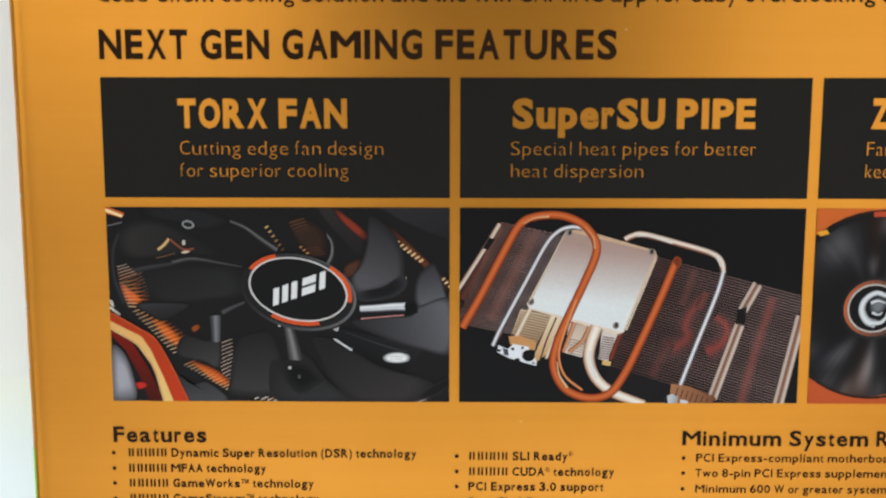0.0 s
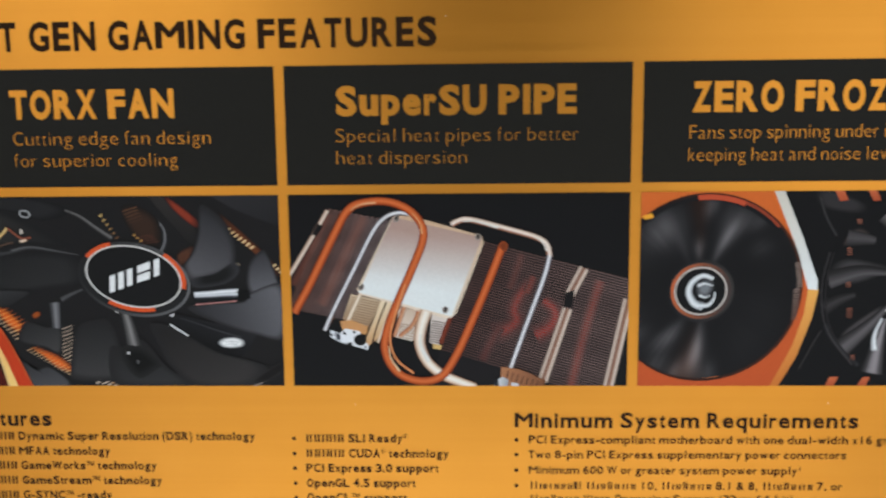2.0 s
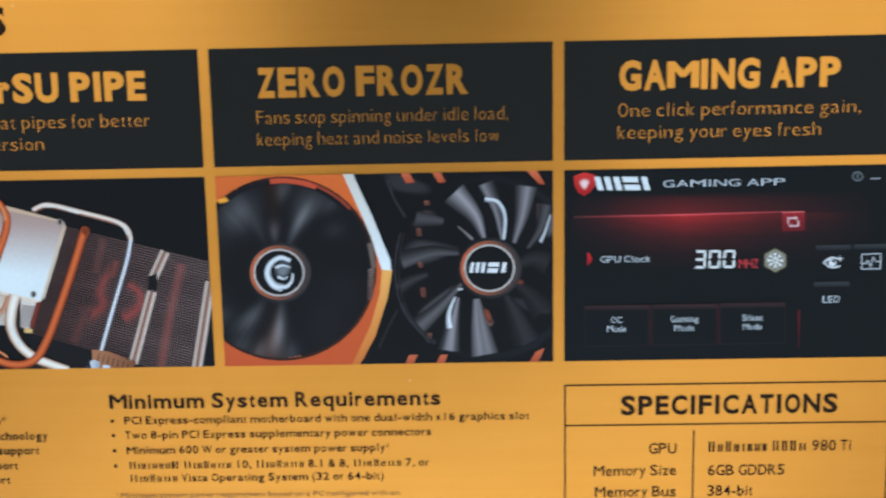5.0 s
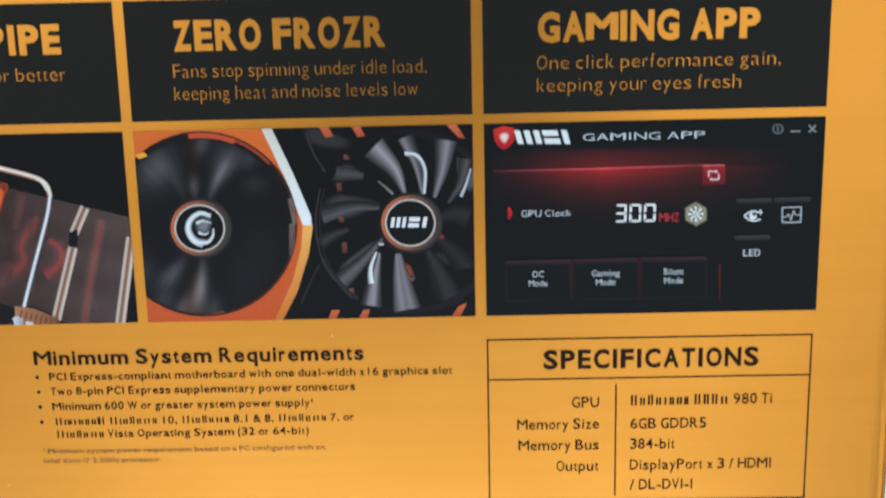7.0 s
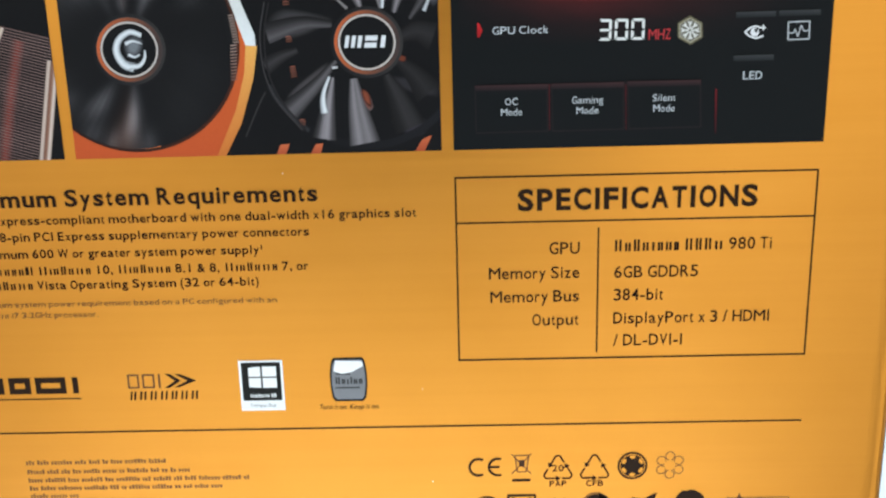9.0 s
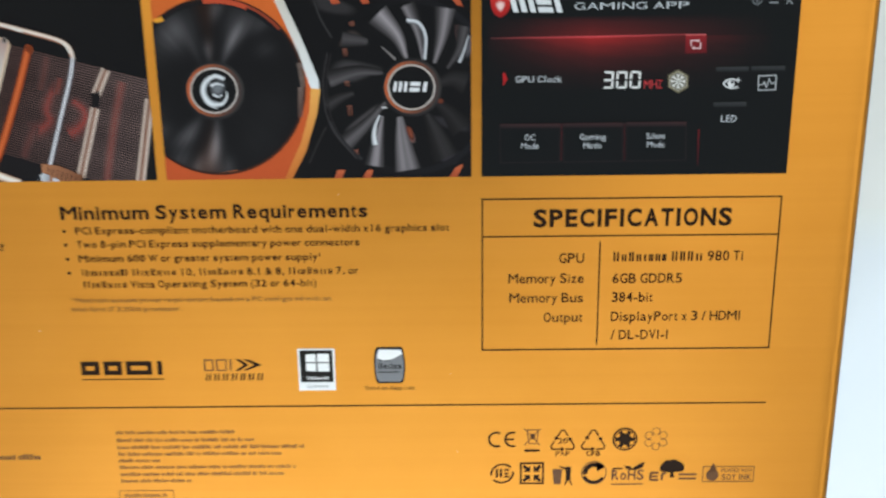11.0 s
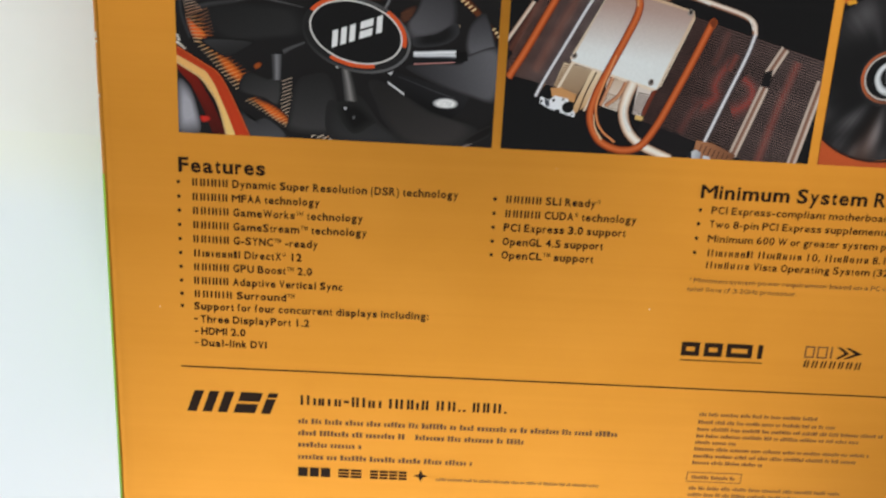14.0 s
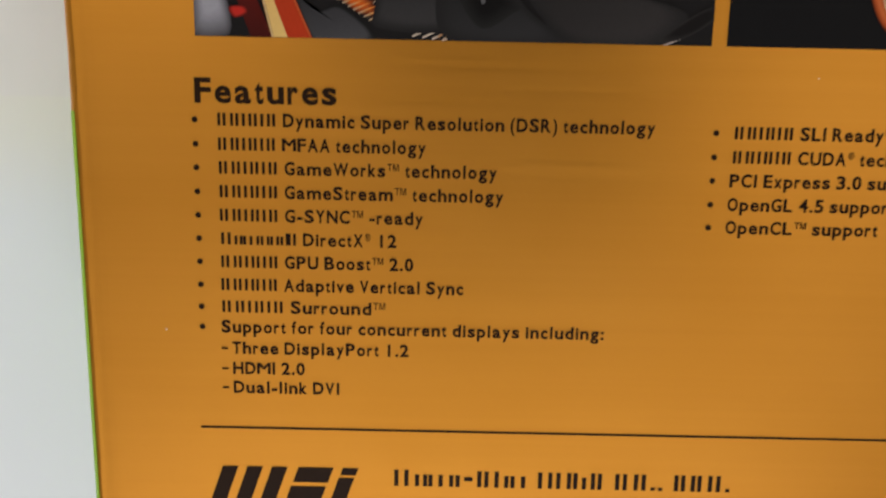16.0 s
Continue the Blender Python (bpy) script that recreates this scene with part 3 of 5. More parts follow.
def build_icons():
    # conformity letters as two open arcs
    icon(arc_band(281.2, 31.0, 1.9, 2.55, 60, 300) + arc_band(286.0, 31.0, 1.9, 2.55, 70, 290) + [rect(284.1, 30.7, 286.4, 31.3)], label="dark conformity mark")
    icon(stroke([(290.2, 34.0), (290.8, 29.6), (293.0, 29.6), (293.6, 34.0), (290.2, 34.0)], 0.3) + stroke([(289.3, 34.4), (294.2, 29.0)], 0.25) + stroke([(294.2, 34.4), (289.3, 29.0)], 0.25) + [rect(291.2, 31.0, 292.6, 32.8)], GREY_TEXT, "crossed-out bin mark")
    icon([rect(289.5, 27.0, 294.0, 27.7)])
    tri = icon(triangle_loop(300.8, 30.0, 4.6, 0.42), label="recycling triangle mark")
    words("icon_text", "20", 299.4, 302.2, 29.6, 1.7, TEXT, tri, 2)
    words("icon_text", "PAP", 298.7, 302.9, 25.5, 1.5, TEXT, tri, 2)
    tri = icon(triangle_loop(309.8, 30.0, 4.6, 0.42), label="recycling triangle mark")
    words("icon_text", "CFB", 307.8, 312.0, 25.5, 1.5, TEXT, tri, 2)
    cu, cv = 319.1, 30.8
    star = []
    for i in range(6):
        a = radians(30 + 60 * i)
        star += [oval(cu + 2.35 * math.cos(a), cv + 2.35 * math.sin(a), 0.75, 0.45, 10, 120 + 60 * i)]
    disc = icon([oval(cu, cv, 3.7, 3.7, 30)], label="dark round recycling mark")
    printed("icon_light", arc_band(cu, cv, 2.95, 3.15, 0, 360, 30) + star, FOIL, disc, 3)
    cu, cv = 328.3, 30.8
    light = []
    for i in range(6):
        a = radians(90 + 60 * i)
        light += arc_band(cu + 2.45 * math.cos(a), cv + 2.45 * math.sin(a), 1.0, 1.22, math.degrees(a) - 165, math.degrees(a) + 165, 14)
    icon(light, GREY_TEXT, "thin outlined recycling mark")
    # second row
    cu, cv = 282.9, 19.9
    icon(arc_band(cu, cv, 3.0, 3.6, 20, 170, 14, 0.9, 20) + arc_band(cu, cv, 3.0, 3.6, 200, 350, 14, 0.9, 20) + [rect(281.0, 18.6, 281.7, 21.4), rect(282.2, 18.6, 282.9, 21.4), rect(283.5, 18.6, 285.0, 19.2), rect(283.5, 19.6, 284.7, 20.2), rect(283.5, 20.8, 285.0, 21.4)], label="oval arrow mark")
    cu, cv = 291.8, 19.9
    sq = icon([rect(288.2, 16.3, 295.4, 23.5)], label="square mark with four arrows")
    printed("icon_light", [rect(288.8, 16.9, 294.8, 22.9)], FOIL, sq, 3)
    arrows = []
    for i in range(4):
        a = radians(45 + 90 * i)
        f = lambda x, y: (cu + x * math.cos(a) - y * math.sin(a), cv + x * math.sin(a) + y * math.cos(a))
        arrows += [[f(0.7, 0), f(2.2, 1.5), f(2.2, 0.5), f(3.6, 0.5), f(3.6, -0.5), f(2.2, -0.5), f(2.2, -1.5)]]
    printed("icon_arrow", arrows, TEXT, sq, 4)
    icon([[(297.9, 21.2), (300.9, 21.2), (300.4, 16.2), (298.4, 16.2)]], GREY_TEXT, "slatted waste bin mark")
    icon([rect(301.9, 17.4, 303.4, 22.0), [(301.9, 21.6), (299.8, 22.4), (300.0, 22.0), (301.9, 20.8)], [(301.9, 17.4), (302.4, 17.4), (302.0, 16.0), (301.5, 16.0)], [(302.9, 17.4), (303.4, 17.4), (304.0, 16.0), (303.5, 16.0)]], label="upright dark shape beside a bin mark")
    cu, cv = 310.3, 19.9
    icon(arc_band(cu, cv, 1.9, 3.3, 30, 190, 14) + [[(cu + 0.6, cv + 3.9), (cu + 3.2, cv + 2.2), (cu + 0.9, cv + 0.4)]] + arc_band(cu, cv, 2.6, 3.5, 200, 330, 14), label="round double arrow mark")
    icon(arc_band(cu, cv, 3.5, 3.8, 0, 360, 24), GREY_TEXT)
    leafy = words("icon", "RoHS", 315.6, 325.2, 17.6, 3.2, GREY_TEXT, BOX, 2, 0.02)
    printed("icon_leaf", [[(319.6, 21.0), (321.6, 21.2), (323.2, 22.4), (325.4, 23.5), (324.8, 21.6), (322.6, 20.7)], [(319.2, 22.3), (321.2, 21.9), (321.6, 21.2), (319.8, 21.2)], rect(315.8, 21.0, 318.8, 21.5)], TEXT, leafy, 2)
    printed("icon_text", [rect(315.6, 15.9, 325.0, 16.3)], GREY_TEXT, leafy, 2)
    rng = random.Random(3)
    crown = [(333.6 + (3.7 + 0.35 * rng.uniform(-1, 1)) * math.cos(radians(a)), 20.8 + (3.3 if a < 180 else 0.9) * (1 + 0.1 * rng.uniform(-1, 1)) * math.sin(radians(a))) for a in range(0, 360, 15)]
    tree = icon([crown, [(333.2, 20.4), (334.0, 20.4), (334.3, 18.2), (332.9, 18.2)]], label="dark domed tree mark")
    printed("icon_text", stroke([(329.6, 19.8), (327.2, 19.8), (327.2, 17.4), (329.6, 17.4)], 0.7) + stroke([(327.2, 18.6), (329.4, 18.6)], 0.6) + stroke([(330.6, 17.4), (330.6, 19.4), (331.8, 19.6)], 0.7) + [rect(335.6, 18.9, 340.9, 19.5), rect(335.6, 17.5, 340.9, 18.1)], GREY_TEXT, tree, 2)
    ink = icon(frame_lines(342.6, 16.6, 358.0, 21.8, 0.25), GREY_TEXT, "framed printing mark with a drop")
    printed("icon_drop", [oval(345.6, 18.9, 1.9, 1.9, 18), [(344.6, 20.4), (346.9, 20.3), (345.7, 23.0)]], GREY_TEXT, ink, 2)
    words("icon_text", "PRINTED WITH", 348.2, 357.2, 19.8, 1.2, GREY_TEXT, ink, 2)
    words("icon_text", "SOY INK", 348.4, 357.2, 17.3, 1.8, GREY_TEXT, ink, 2, 0.02)


def build_dust():
    rng = random.Random(21)
    for u, v in ((237.6, 105.0), (269.8, 27.4), (143.6, 199.6), (12.0, 60.0), (150.0, 66.0), (268.0, 52.0), (120.0, 104.6)):
        printed("dust_speck", [oval(u, v, rng.uniform(0.12, 0.2), rng.uniform(0.1, 0.16), 7)], WHITE_INK, BOX, 4)


build_headings()
build_lists()
build_specifications()
build_badges()
build_imprint()
build_icons()
build_dust()

# ---- the printed pictures ----
def plane_map(k):
    """A drawing grid laid on the page: grid units to millimetres."""
    a, b, c, d, e, f, g, h = k
    return lambda x, y: ((a * x + b * y + c) / (g * x + h * y + 1), (d * x + e * y + f) / (g * x + h * y + 1))


GRID_A = plane_map((0.1339, -0.007193, -4.0816, 0.0011756, -0.14504, 206.4, 5.5823e-06, -7.3818e-05))
GRID_B = plane_map((0.13938, -0.024032, 140.76, -0.00078893, -0.14981, 201.23, 1.1056e-05, -8.6709e-05))
GRID_C = plane_map((0.1341, -0.043961, 168.71, -0.0021601, -0.15035, 149.4, 2.5857e-06, -0.00015205))


def tile(grid, x0, y0, zoom):
    return lambda x, y: grid(x0 + x / zoom, y0 + y / zoom)


def printed_tone(c):
    """The ink's colour: the print's black is a little washed out."""
    return lin(tuple(4 + 0.98 * max(0, x) for x in c))


class Picture:
    """A printed picture: its ground, and shapes of shaded ink on it, kept inside its edges."""

    def __init__(self, column, ground, label):
        self.u0, self.u1 = COLUMNS[column]
        self.v0, self.v1 = PICTURE_V
        self.layer = 2.0
        bm = bmesh.new()
        ink = bm.loops.layers.float_color.new("ink")
        f = bm.faces.new([bm.verts.new(at_page(u, v, 2)) for u, v in rect(self.u0, self.v0, self.u1, self.v1)])
        for l in f.loops:
            l[ink] = (*printed_tone(ground), 1)
        self.ob = part("picture", bm, INK, BOX, label)

    def clip(self, poly):
        """Cuts a polygon of (u, v, colour) at the picture's edges."""
        for axis, limit, sign in ((0, self.u0, 1), (0, self.u1, -1), (1, self.v0, 1), (1, self.v1, -1)):
            out = []
            for p, q in zip(poly, poly[1:] + poly[:1]):
                a, b = sign * (p[axis] - limit), sign * (q[axis] - limit)
                if a >= 0:
                    out.append(p)
                if a * b < 0:
                    t = a / (a - b)
                    out.append((p[0] + (q[0] - p[0]) * t, p[1] + (q[1] - p[1]) * t, tuple(m + (n - m) * t for m, n in zip(p[2], q[2]))))
            poly = out
            if len(poly) < 3:
                return []
        return poly

    def draw(self, name, polys, kind=""):
        """One mesh of shaded polygons; each is a list of (u, v, colour)."""
        self.layer += 0.08
        bm = bmesh.new()
        shared = {}  # neighbouring polygons share their corners
        ink = bm.loops.layers.float_color.new("ink")
        for poly in polys:
            poly = self.clip(poly)
            if len(poly) < 3:
                continue
            corners = [(round(u, 3), round(v, 3)) for u, v, _ in poly]
            if len(set(corners)) < len(corners):
                continue
            for spot, (u, v, _) in zip(corners, poly):
                if spot not in shared:
                    shared[spot] = bm.verts.new(at_page(u, v, self.layer))
            try:
                f = bm.faces.new([shared[spot] for spot in corners])
            except ValueError:
                continue
            for l, (_, _, c) in zip(f.loops, poly):
                l[ink] = (*printed_tone(c), 1)
        ob = part(name, bm, INK, self.ob)
        if kind:
            ob["kind"] = kind
        return ob

    def shape(self, name, grid, pts, colour, to=None, along=None):
        """A polygon on a drawing grid; colour runs to `to` in the direction `along` (grid units)."""
        if to is None:
            poly = [(*grid(x, y), colour) for x, y in pts]
        else:
            d = [x * along[0] + y * along[1] for x, y in pts]
            lo, hi = min(d), max(d)
            poly = [(*grid(x, y), tuple(m + (n - m) * (t - lo) / (hi - lo) for m, n in zip(colour, to))) for (x, y), t in zip(pts, d)]
        return self.draw(name, [poly])

    def soft(self, name, grid, pts, colour, ground, core=0.55):
        """A shape that fades out to the ground's colour towards its rim."""
        cx, cy = sum(p[0] for p in pts) / len(pts), sum(p[1] for p in pts) / len(pts)
        path = smooth(pts + pts[:1], 4)[:-1]
        inner = [(cx + (x - cx) * core, cy + (y - cy) * core) for x, y in path]
        polys = [[(*grid(*p), colour) for p in inner]]
        for i in range(len(path)):
            j = (i + 1) % len(path)
            polys.append([(*grid(*path[i]), ground), (*grid(*path[j]), ground), (*grid(*inner[j]), colour), (*grid(*inner[i]), colour)])
        return self.draw(name, polys)

    def glow(self, name, grid, pts, colour, to, along, ground, core=0.8):
        """A rounded form: colour runs to `to` along a direction, and the rim melts into the ground."""
        cx, cy = sum(p[0] for p in pts) / len(pts), sum(p[1] for p in pts) / len(pts)
        path = smooth(pts + pts[:1], 5)[:-1]
        marks = [x * along[0] + y * along[1] for x, y in path]
        lo, hi = min(marks), max(marks)

        def at(p, r):
            x, y = cx + (p[0] - cx) * r, cy + (p[1] - cy) * r
            t = (x * along[0] + y * along[1] - lo) / (hi - lo)
            k = 1.0 if r <= core else (1 - r) / (1 - core)
            k = k * k * (3 - 2 * k)
            return (*grid(x, y), tuple(g + (m + (n - m) * t - g) * k for g, m, n in zip(ground, colour, to)))

        radii = [0.0, 0.4 * core, core] + [core + (1 - core) * k / 4 for k in (1, 2, 3, 4)]
        polys = []
        for i in range(len(path)):
            p, q = path[i], path[(i + 1) % len(path)]
            for r0, r1 in zip(radii, radii[1:]):
                quad = [at(p, r0), at(p, r1), at(q, r1), at(q, r0)]
                polys.append(quad[:3] if r0 == 0.0 else quad)
        return self.draw(name, polys)

    def ribbon(self, name, grid, pts, width, colours, steps=8, ends=None):
        """A bent tube: the colours run across it from one rim to the other; ends: widths at its start and end."""
        path = smooth(pts, steps)
        n = len(colours) - 1
        rows = []
        for i, (x, y) in enumerate(path):
            ax, ay = path[max(i - 1, 0)]
            bx, by = path[min(i + 1, len(path) - 1)]
            l = math.hypot(bx - ax, by - ay) or 1
            nx, ny = -(by - ay) / l, (bx - ax) / l
            w = width if ends is None else ends[0] + (ends[1] - ends[0]) * i / (len(path) - 1)
            rows.append([(*grid(x + nx * w * (k / n - 0.5), y + ny * w * (k / n - 0.5)), colours[k]) for k in range(n + 1)])
        polys = []
        for a, b in zip(rows, rows[1:]):
            for k in range(n):
                polys.append([a[k], a[k + 1], b[k + 1], b[k]])
        return self.draw(name, polys)

    def stripes(self, name, grid, start, step, vector, count, w, colour, to=None, shorten=(0, 0)):
        """A rank of thin parallel strokes, as the edges of cooling fins."""
        polys = []
        for i in range(count):
            t = i / max(count - 1, 1)
            c = colour if to is None else tuple(m + (n - m) * t for m, n in zip(colour, to))
            x, y = start[0] + step[0] * i, start[1] + step[1] * i
            vx, vy = vector[0] + shorten[0] * t, vector[1] + shorten[1] * t
            l = math.hypot(vx, vy)
            nx, ny = -vy / l * w / 2, vx / l * w / 2
            polys.append([(*grid(x + nx, y + ny), c), (*grid(x - nx, y - ny), c), (*grid(x + vx - nx, y + vy - ny), c), (*grid(x + vx + nx, y + vy + ny), c)])
        return self.draw(name, polys, "stuff")

    def hot_fins(self, grid, start, step, vector, count, w, hot, shorten=(0, 0)):
        """A rank of fin edges, pale at one end, glowing in the middle and dim at the other; hot: how strongly the first and the last glow."""
        stops = ((0.0, (188, 166, 142)), (0.3, (224, 170, 110)), (0.55, (255, 146, 58)), (0.8, (168, 82, 36)), (1.0, (60, 38, 28)))
        polys = []
        for i in range(count):
            t = i / max(count - 1, 1)
            k = hot[0] + (hot[1] - hot[0]) * t
            x, y = start[0] + step[0] * i, start[1] + step[1] * i
            vx, vy = vector[0] + shorten[0] * t, vector[1] + shorten[1] * t
            l = math.hypot(vx, vy)
            nx, ny = -vy / l * w / 2, vx / l * w / 2
            tone = lambda c: tuple(46 + (m - 46) * k for m in c)
            for (a, ca), (b, cb) in zip(stops, stops[1:]):
                polys.append([(*grid(x + vx * a + nx, y + vy * a + ny), tone(ca)), (*grid(x + vx * a - nx, y + vy * a - ny), tone(ca)), (*grid(x + vx * b - nx, y + vy * b - ny), tone(cb)), (*grid(x + vx * b + nx, y + vy * b + ny), tone(cb))])
        return self.draw("fin_edges", polys, "stuff")

    def ellipse(self, name, grid, cx, cy, rx, ry, colour, turn=0.0, to=None, start=0.0, end=360.0):
        pts = oval(cx, cy, rx, ry, 40, turn, start, end)
        return self.shape(name, grid, pts, colour, to, (0.0, 1.0) if to else None)

    def ring(self, name, grid, cx, cy, rx, ry, w, colour, turn=0.0, start=0.0, end=360.0, n=40, to=None):
        a = oval(cx, cy, rx, ry, n, turn, start, end - 0.01)
        b = oval(cx, cy, rx - w, ry - w, n, turn, start, end - 0.01)
        tone = lambda i: colour if to is None else tuple(m + (q - m) * (0.5 + 0.5 * math.cos(2 * math.pi * i / n)) for m, q in zip(colour, to))
        full = end - start >= 360
        last = n if full else n - 1
        return self.draw(name, [[(*grid(*a[i]), tone(i)), (*grid(*a[(i + 1) % n]), tone(i + 1)), (*grid(*b[(i + 1) % n]), tone(i + 1)), (*grid(*b[i]), tone(i))] for i in range(last)])


def smooth(pts, steps):
    """A Catmull-Rom curve through the points."""
    if len(pts) < 3:
        return list(pts)
    p = [(2 * pts[0][0] - pts[1][0], 2 * pts[0][1] - pts[1][1])] + list(pts) + [(2 * pts[-1][0] - pts[-2][0], 2 * pts[-1][1] - pts[-2][1])]
    if pts[0] == pts[-1]:
        p[0], p[-1] = pts[-2], pts[1]
    out = []
    for i in range(1, len(p) - 2):
        for k in range(steps):
            t = k / steps
            out.append(tuple(0.5 * (2 * p[i][a] + (p[i + 1][a] - p[i - 1][a]) * t + (2 * p[i - 1][a] - 5 * p[i][a] + 4 * p[i + 1][a] - p[i + 2][a]) * t * t + (3 * p[i][a] - p[i - 1][a] - 3 * p[i + 1][a] + p[i + 2][a]) * t ** 3) for a in (0, 1)))
    return out + [pts[-1]]


DARK = (18, 18, 19)


def fan_picture():
    pic = Picture(0, (25, 24, 25), "printed picture of a black cooling fan with orange trim")
    A, B, C, D = (tile(GRID_A, x, y, 3) for x, y in ((180, 360), (480, 360), (180, 540), (480, 540)))
    g = GRID_A
    # dull planes of the shroud and far blades
    pic.shape("plane", B, [(560, 12), (960, 12), (960, 195), (830, 150), (690, 90)], (44, 43, 46), (30, 30, 32), (0.3, 1))
    pic.glow("plane", B, [(230, 15), (320, 15), (420, 110), (500, 190), (480, 300), (380, 200)], (46, 43, 42), (28, 27, 27), (0, 1), (22, 21, 21))
    pic.glow("plane", A, [(60, 150), (170, 80), (320, 90), (540, 190), (700, 290), (500, 275), (330, 290), (140, 300), (70, 250)], (48, 46, 45), (26, 26, 27), (1, 0.2), (22, 22, 23), 0.6)
    pic.glow("plane", A, [(200, 15), (420, 15), (640, 60), (700, 110), (560, 150), (380, 100), (220, 70)], (30, 30, 31), (34, 34, 36), (1, 0), DARK, 0.6)
    pic.glow("blade", A, [(140, 380), (300, 345), (480, 330), (720, 350), (760, 480), (560, 520), (330, 540), (220, 470)], (27, 27, 28), (42, 42, 43), (0.5, 1), (26, 26, 27), 0.7)
    pic.ribbon("blade_edge", A, [(370, 318), (480, 296), (620, 316), (745, 338)], 30, [(30, 30, 31), (92, 92, 94), (48, 48, 49), (26, 26, 27)], ends=(30, 6))
    pic.ribbon("blade_edge", A, [(150, 370), (240, 345), (380, 322)], 40, [DARK, (58, 58, 60), (40, 40, 41), DARK], ends=(54, 26))
    pic.ribbon("blade_edge", A, [(680, 95), (760, 130), (850, 195), (930, 250)], 26, [(34, 32, 32), (112, 110, 110), (60, 58, 58), (28, 27, 27)], ends=(14, 30))
    pic.ribbon("blade_edge", B, [(285, 150), (322, 205), (325, 270), (302, 325)], 34, [(26, 26, 27), (60, 60, 62), (128, 128, 132), (50, 50, 52)], ends=(12, 26))
    pic.ribbon("shroud_rim", A, [(90, 160), (60, 260), (70, 400), (120, 530)], 26, [(20, 20, 20), (50, 50, 54), (24, 24, 25)])
    # copper-lit fins glimpsed between the blades
    pic.soft("warm_gap", B, [(90, 80), (180, 70), (290, 150), (300, 290), (200, 280), (120, 190)], (50, 34, 26), DARK)
    pic.soft("warm_gap", B, [(330, 20), (420, 80), (510, 160), (500, 200), (430, 150), (350, 70)], (132, 50, 32), DARK, 0.5)
    pic.soft("warm_gap", B, [(620, 110), (820, 290), (940, 420), (945, 470), (900, 440), (800, 330), (700, 240)], (96, 50, 26), DARK, 0.5)
    pic.soft("warm_gap", B, [(390, 330), (470, 290), (480, 320), (420, 400), (380, 390)], (72, 44, 32), DARK)
    pic.stripes("fin_edges", B, (95, 105), (8, 16), (80, -26), 5, 5, (104, 70, 48), (60, 40, 30))
    pic.stripes("fin_edges", B, (165, 245), (12, 12), (90, -14), 4, 4, (80, 46, 34))
    pic.stripes("fin_edges", B, (390, 345), (2, 14), (60, -24), 4, 4, (96, 56, 36))
    pic.stripes("fin_glints", A, (868, 130), (17, 24), (16, -9), 6, 8, (226, 190, 120), (110, 76, 50))
    pic.stripes("fin_glints", B, (660, 215), (21, 16), (22, -14), 7, 9, (232, 196, 140), (246, 214, 160))
    pic.stripes("fin_glints", B, (905, 408), (17, 18), (18, -10), 3, 9, (250, 216, 160))
    pic.stripes("fin_glints", B, (150, 235), (18, 16), (14, -6), 3, 7, (200, 150, 80))
    pic.ellipse("glint", B, 712, 398, 12, 7, (244, 214, 176), -20)
    pic.stripes("fin_edges", A, (82, 336), (3, 17), (52, -12), 5, 5, (166, 150, 136), (170, 120, 90), (40, -20))
    pic.stripes("fin_edges", A, (94, 420), (6, 17), (120, -52), 8, 4, (120, 84, 62), (90, 60, 48))
    pic.soft("copper_glow", A, [(96, 412), (150, 452), (206, 496), (214, 530), (150, 536), (114, 490)], (222, 92, 28), (44, 30, 24), 0.45)
    pic.hot_fins(A, (92, 424), (7, 17.5), (112, -22), 8, 5.4, (0.55, 1.0), (20, 30))
    pic.soft("copper_glow", C, [(262, 70), (330, 86), (420, 170), (440, 226), (380, 212), (310, 150)], (206, 92, 26), (44, 30, 24), 0.4)
    pic.hot_fins(C, (168, 36), (16.2, 16.8), (84, -32), 14, 5.4, (0.8, 1.0), (52, -20))
    pic.stripes("fin_edges", C, (622, 206), (2, 20), (72, -26), 11, 4.2, (178, 158, 142), (196, 174, 152), (-14, -4))
    pic.soft("copper_glow", C, [(470, 298), (560, 318), (650, 368), (694, 432), (620, 424), (530, 352)], (214, 92, 26), (44, 30, 24), 0.45)
    pic.hot_fins(C, (438, 318), (18.6, 10.8), (66, -26), 14, 5.6, (0.7, 1.0), (10, -6))
    pic.soft("copper_glow", C, [(475, 120), (510, 100), (525, 120), (490, 145)], (150, 72, 26), DARK)
    pic.stripes("fin_edges", C, (812, 498), (34, 4), (40, -18), 5, 6, (226, 206, 186))
    pic.stripes("fin_edges", D, (0, 500), (24, 1), (20, -14), 5, 6, (190, 140, 100))
    pic.stripes("fin_glints", C, (398, 372), (15, 13), (16, 6), 9, 9, (226, 200, 160), (240, 220, 190))
    pic.stripes("fin_glints", C, (405, 405), (12, 16), (16, 6), 5, 9, (230, 150, 90))
    pic.stripes("fin_glints", C, (45, 12), (13, 10), (14, 8), 4, 12, (236, 230, 220), (190, 180, 170))
    pic.stripes("fin_glints", A, (42, 515), (4, 12), (18, 6), 3, 8, (220, 214, 204))
    # nearer planes
    pic.glow("plane", C, [(190, -10), (470, -10), (420, 40), (330, 84), (240, 44)], (54, 54, 56), (30, 30, 31), (0.2, 1), DARK)
    pic.glow("blade", C, [(440, 160), (560, 190), (630, 175), (628, 330), (540, 300), (400, 262)], (34, 34, 35), (64, 63, 64), (0.4, 1), (30, 29, 30), 0.8)
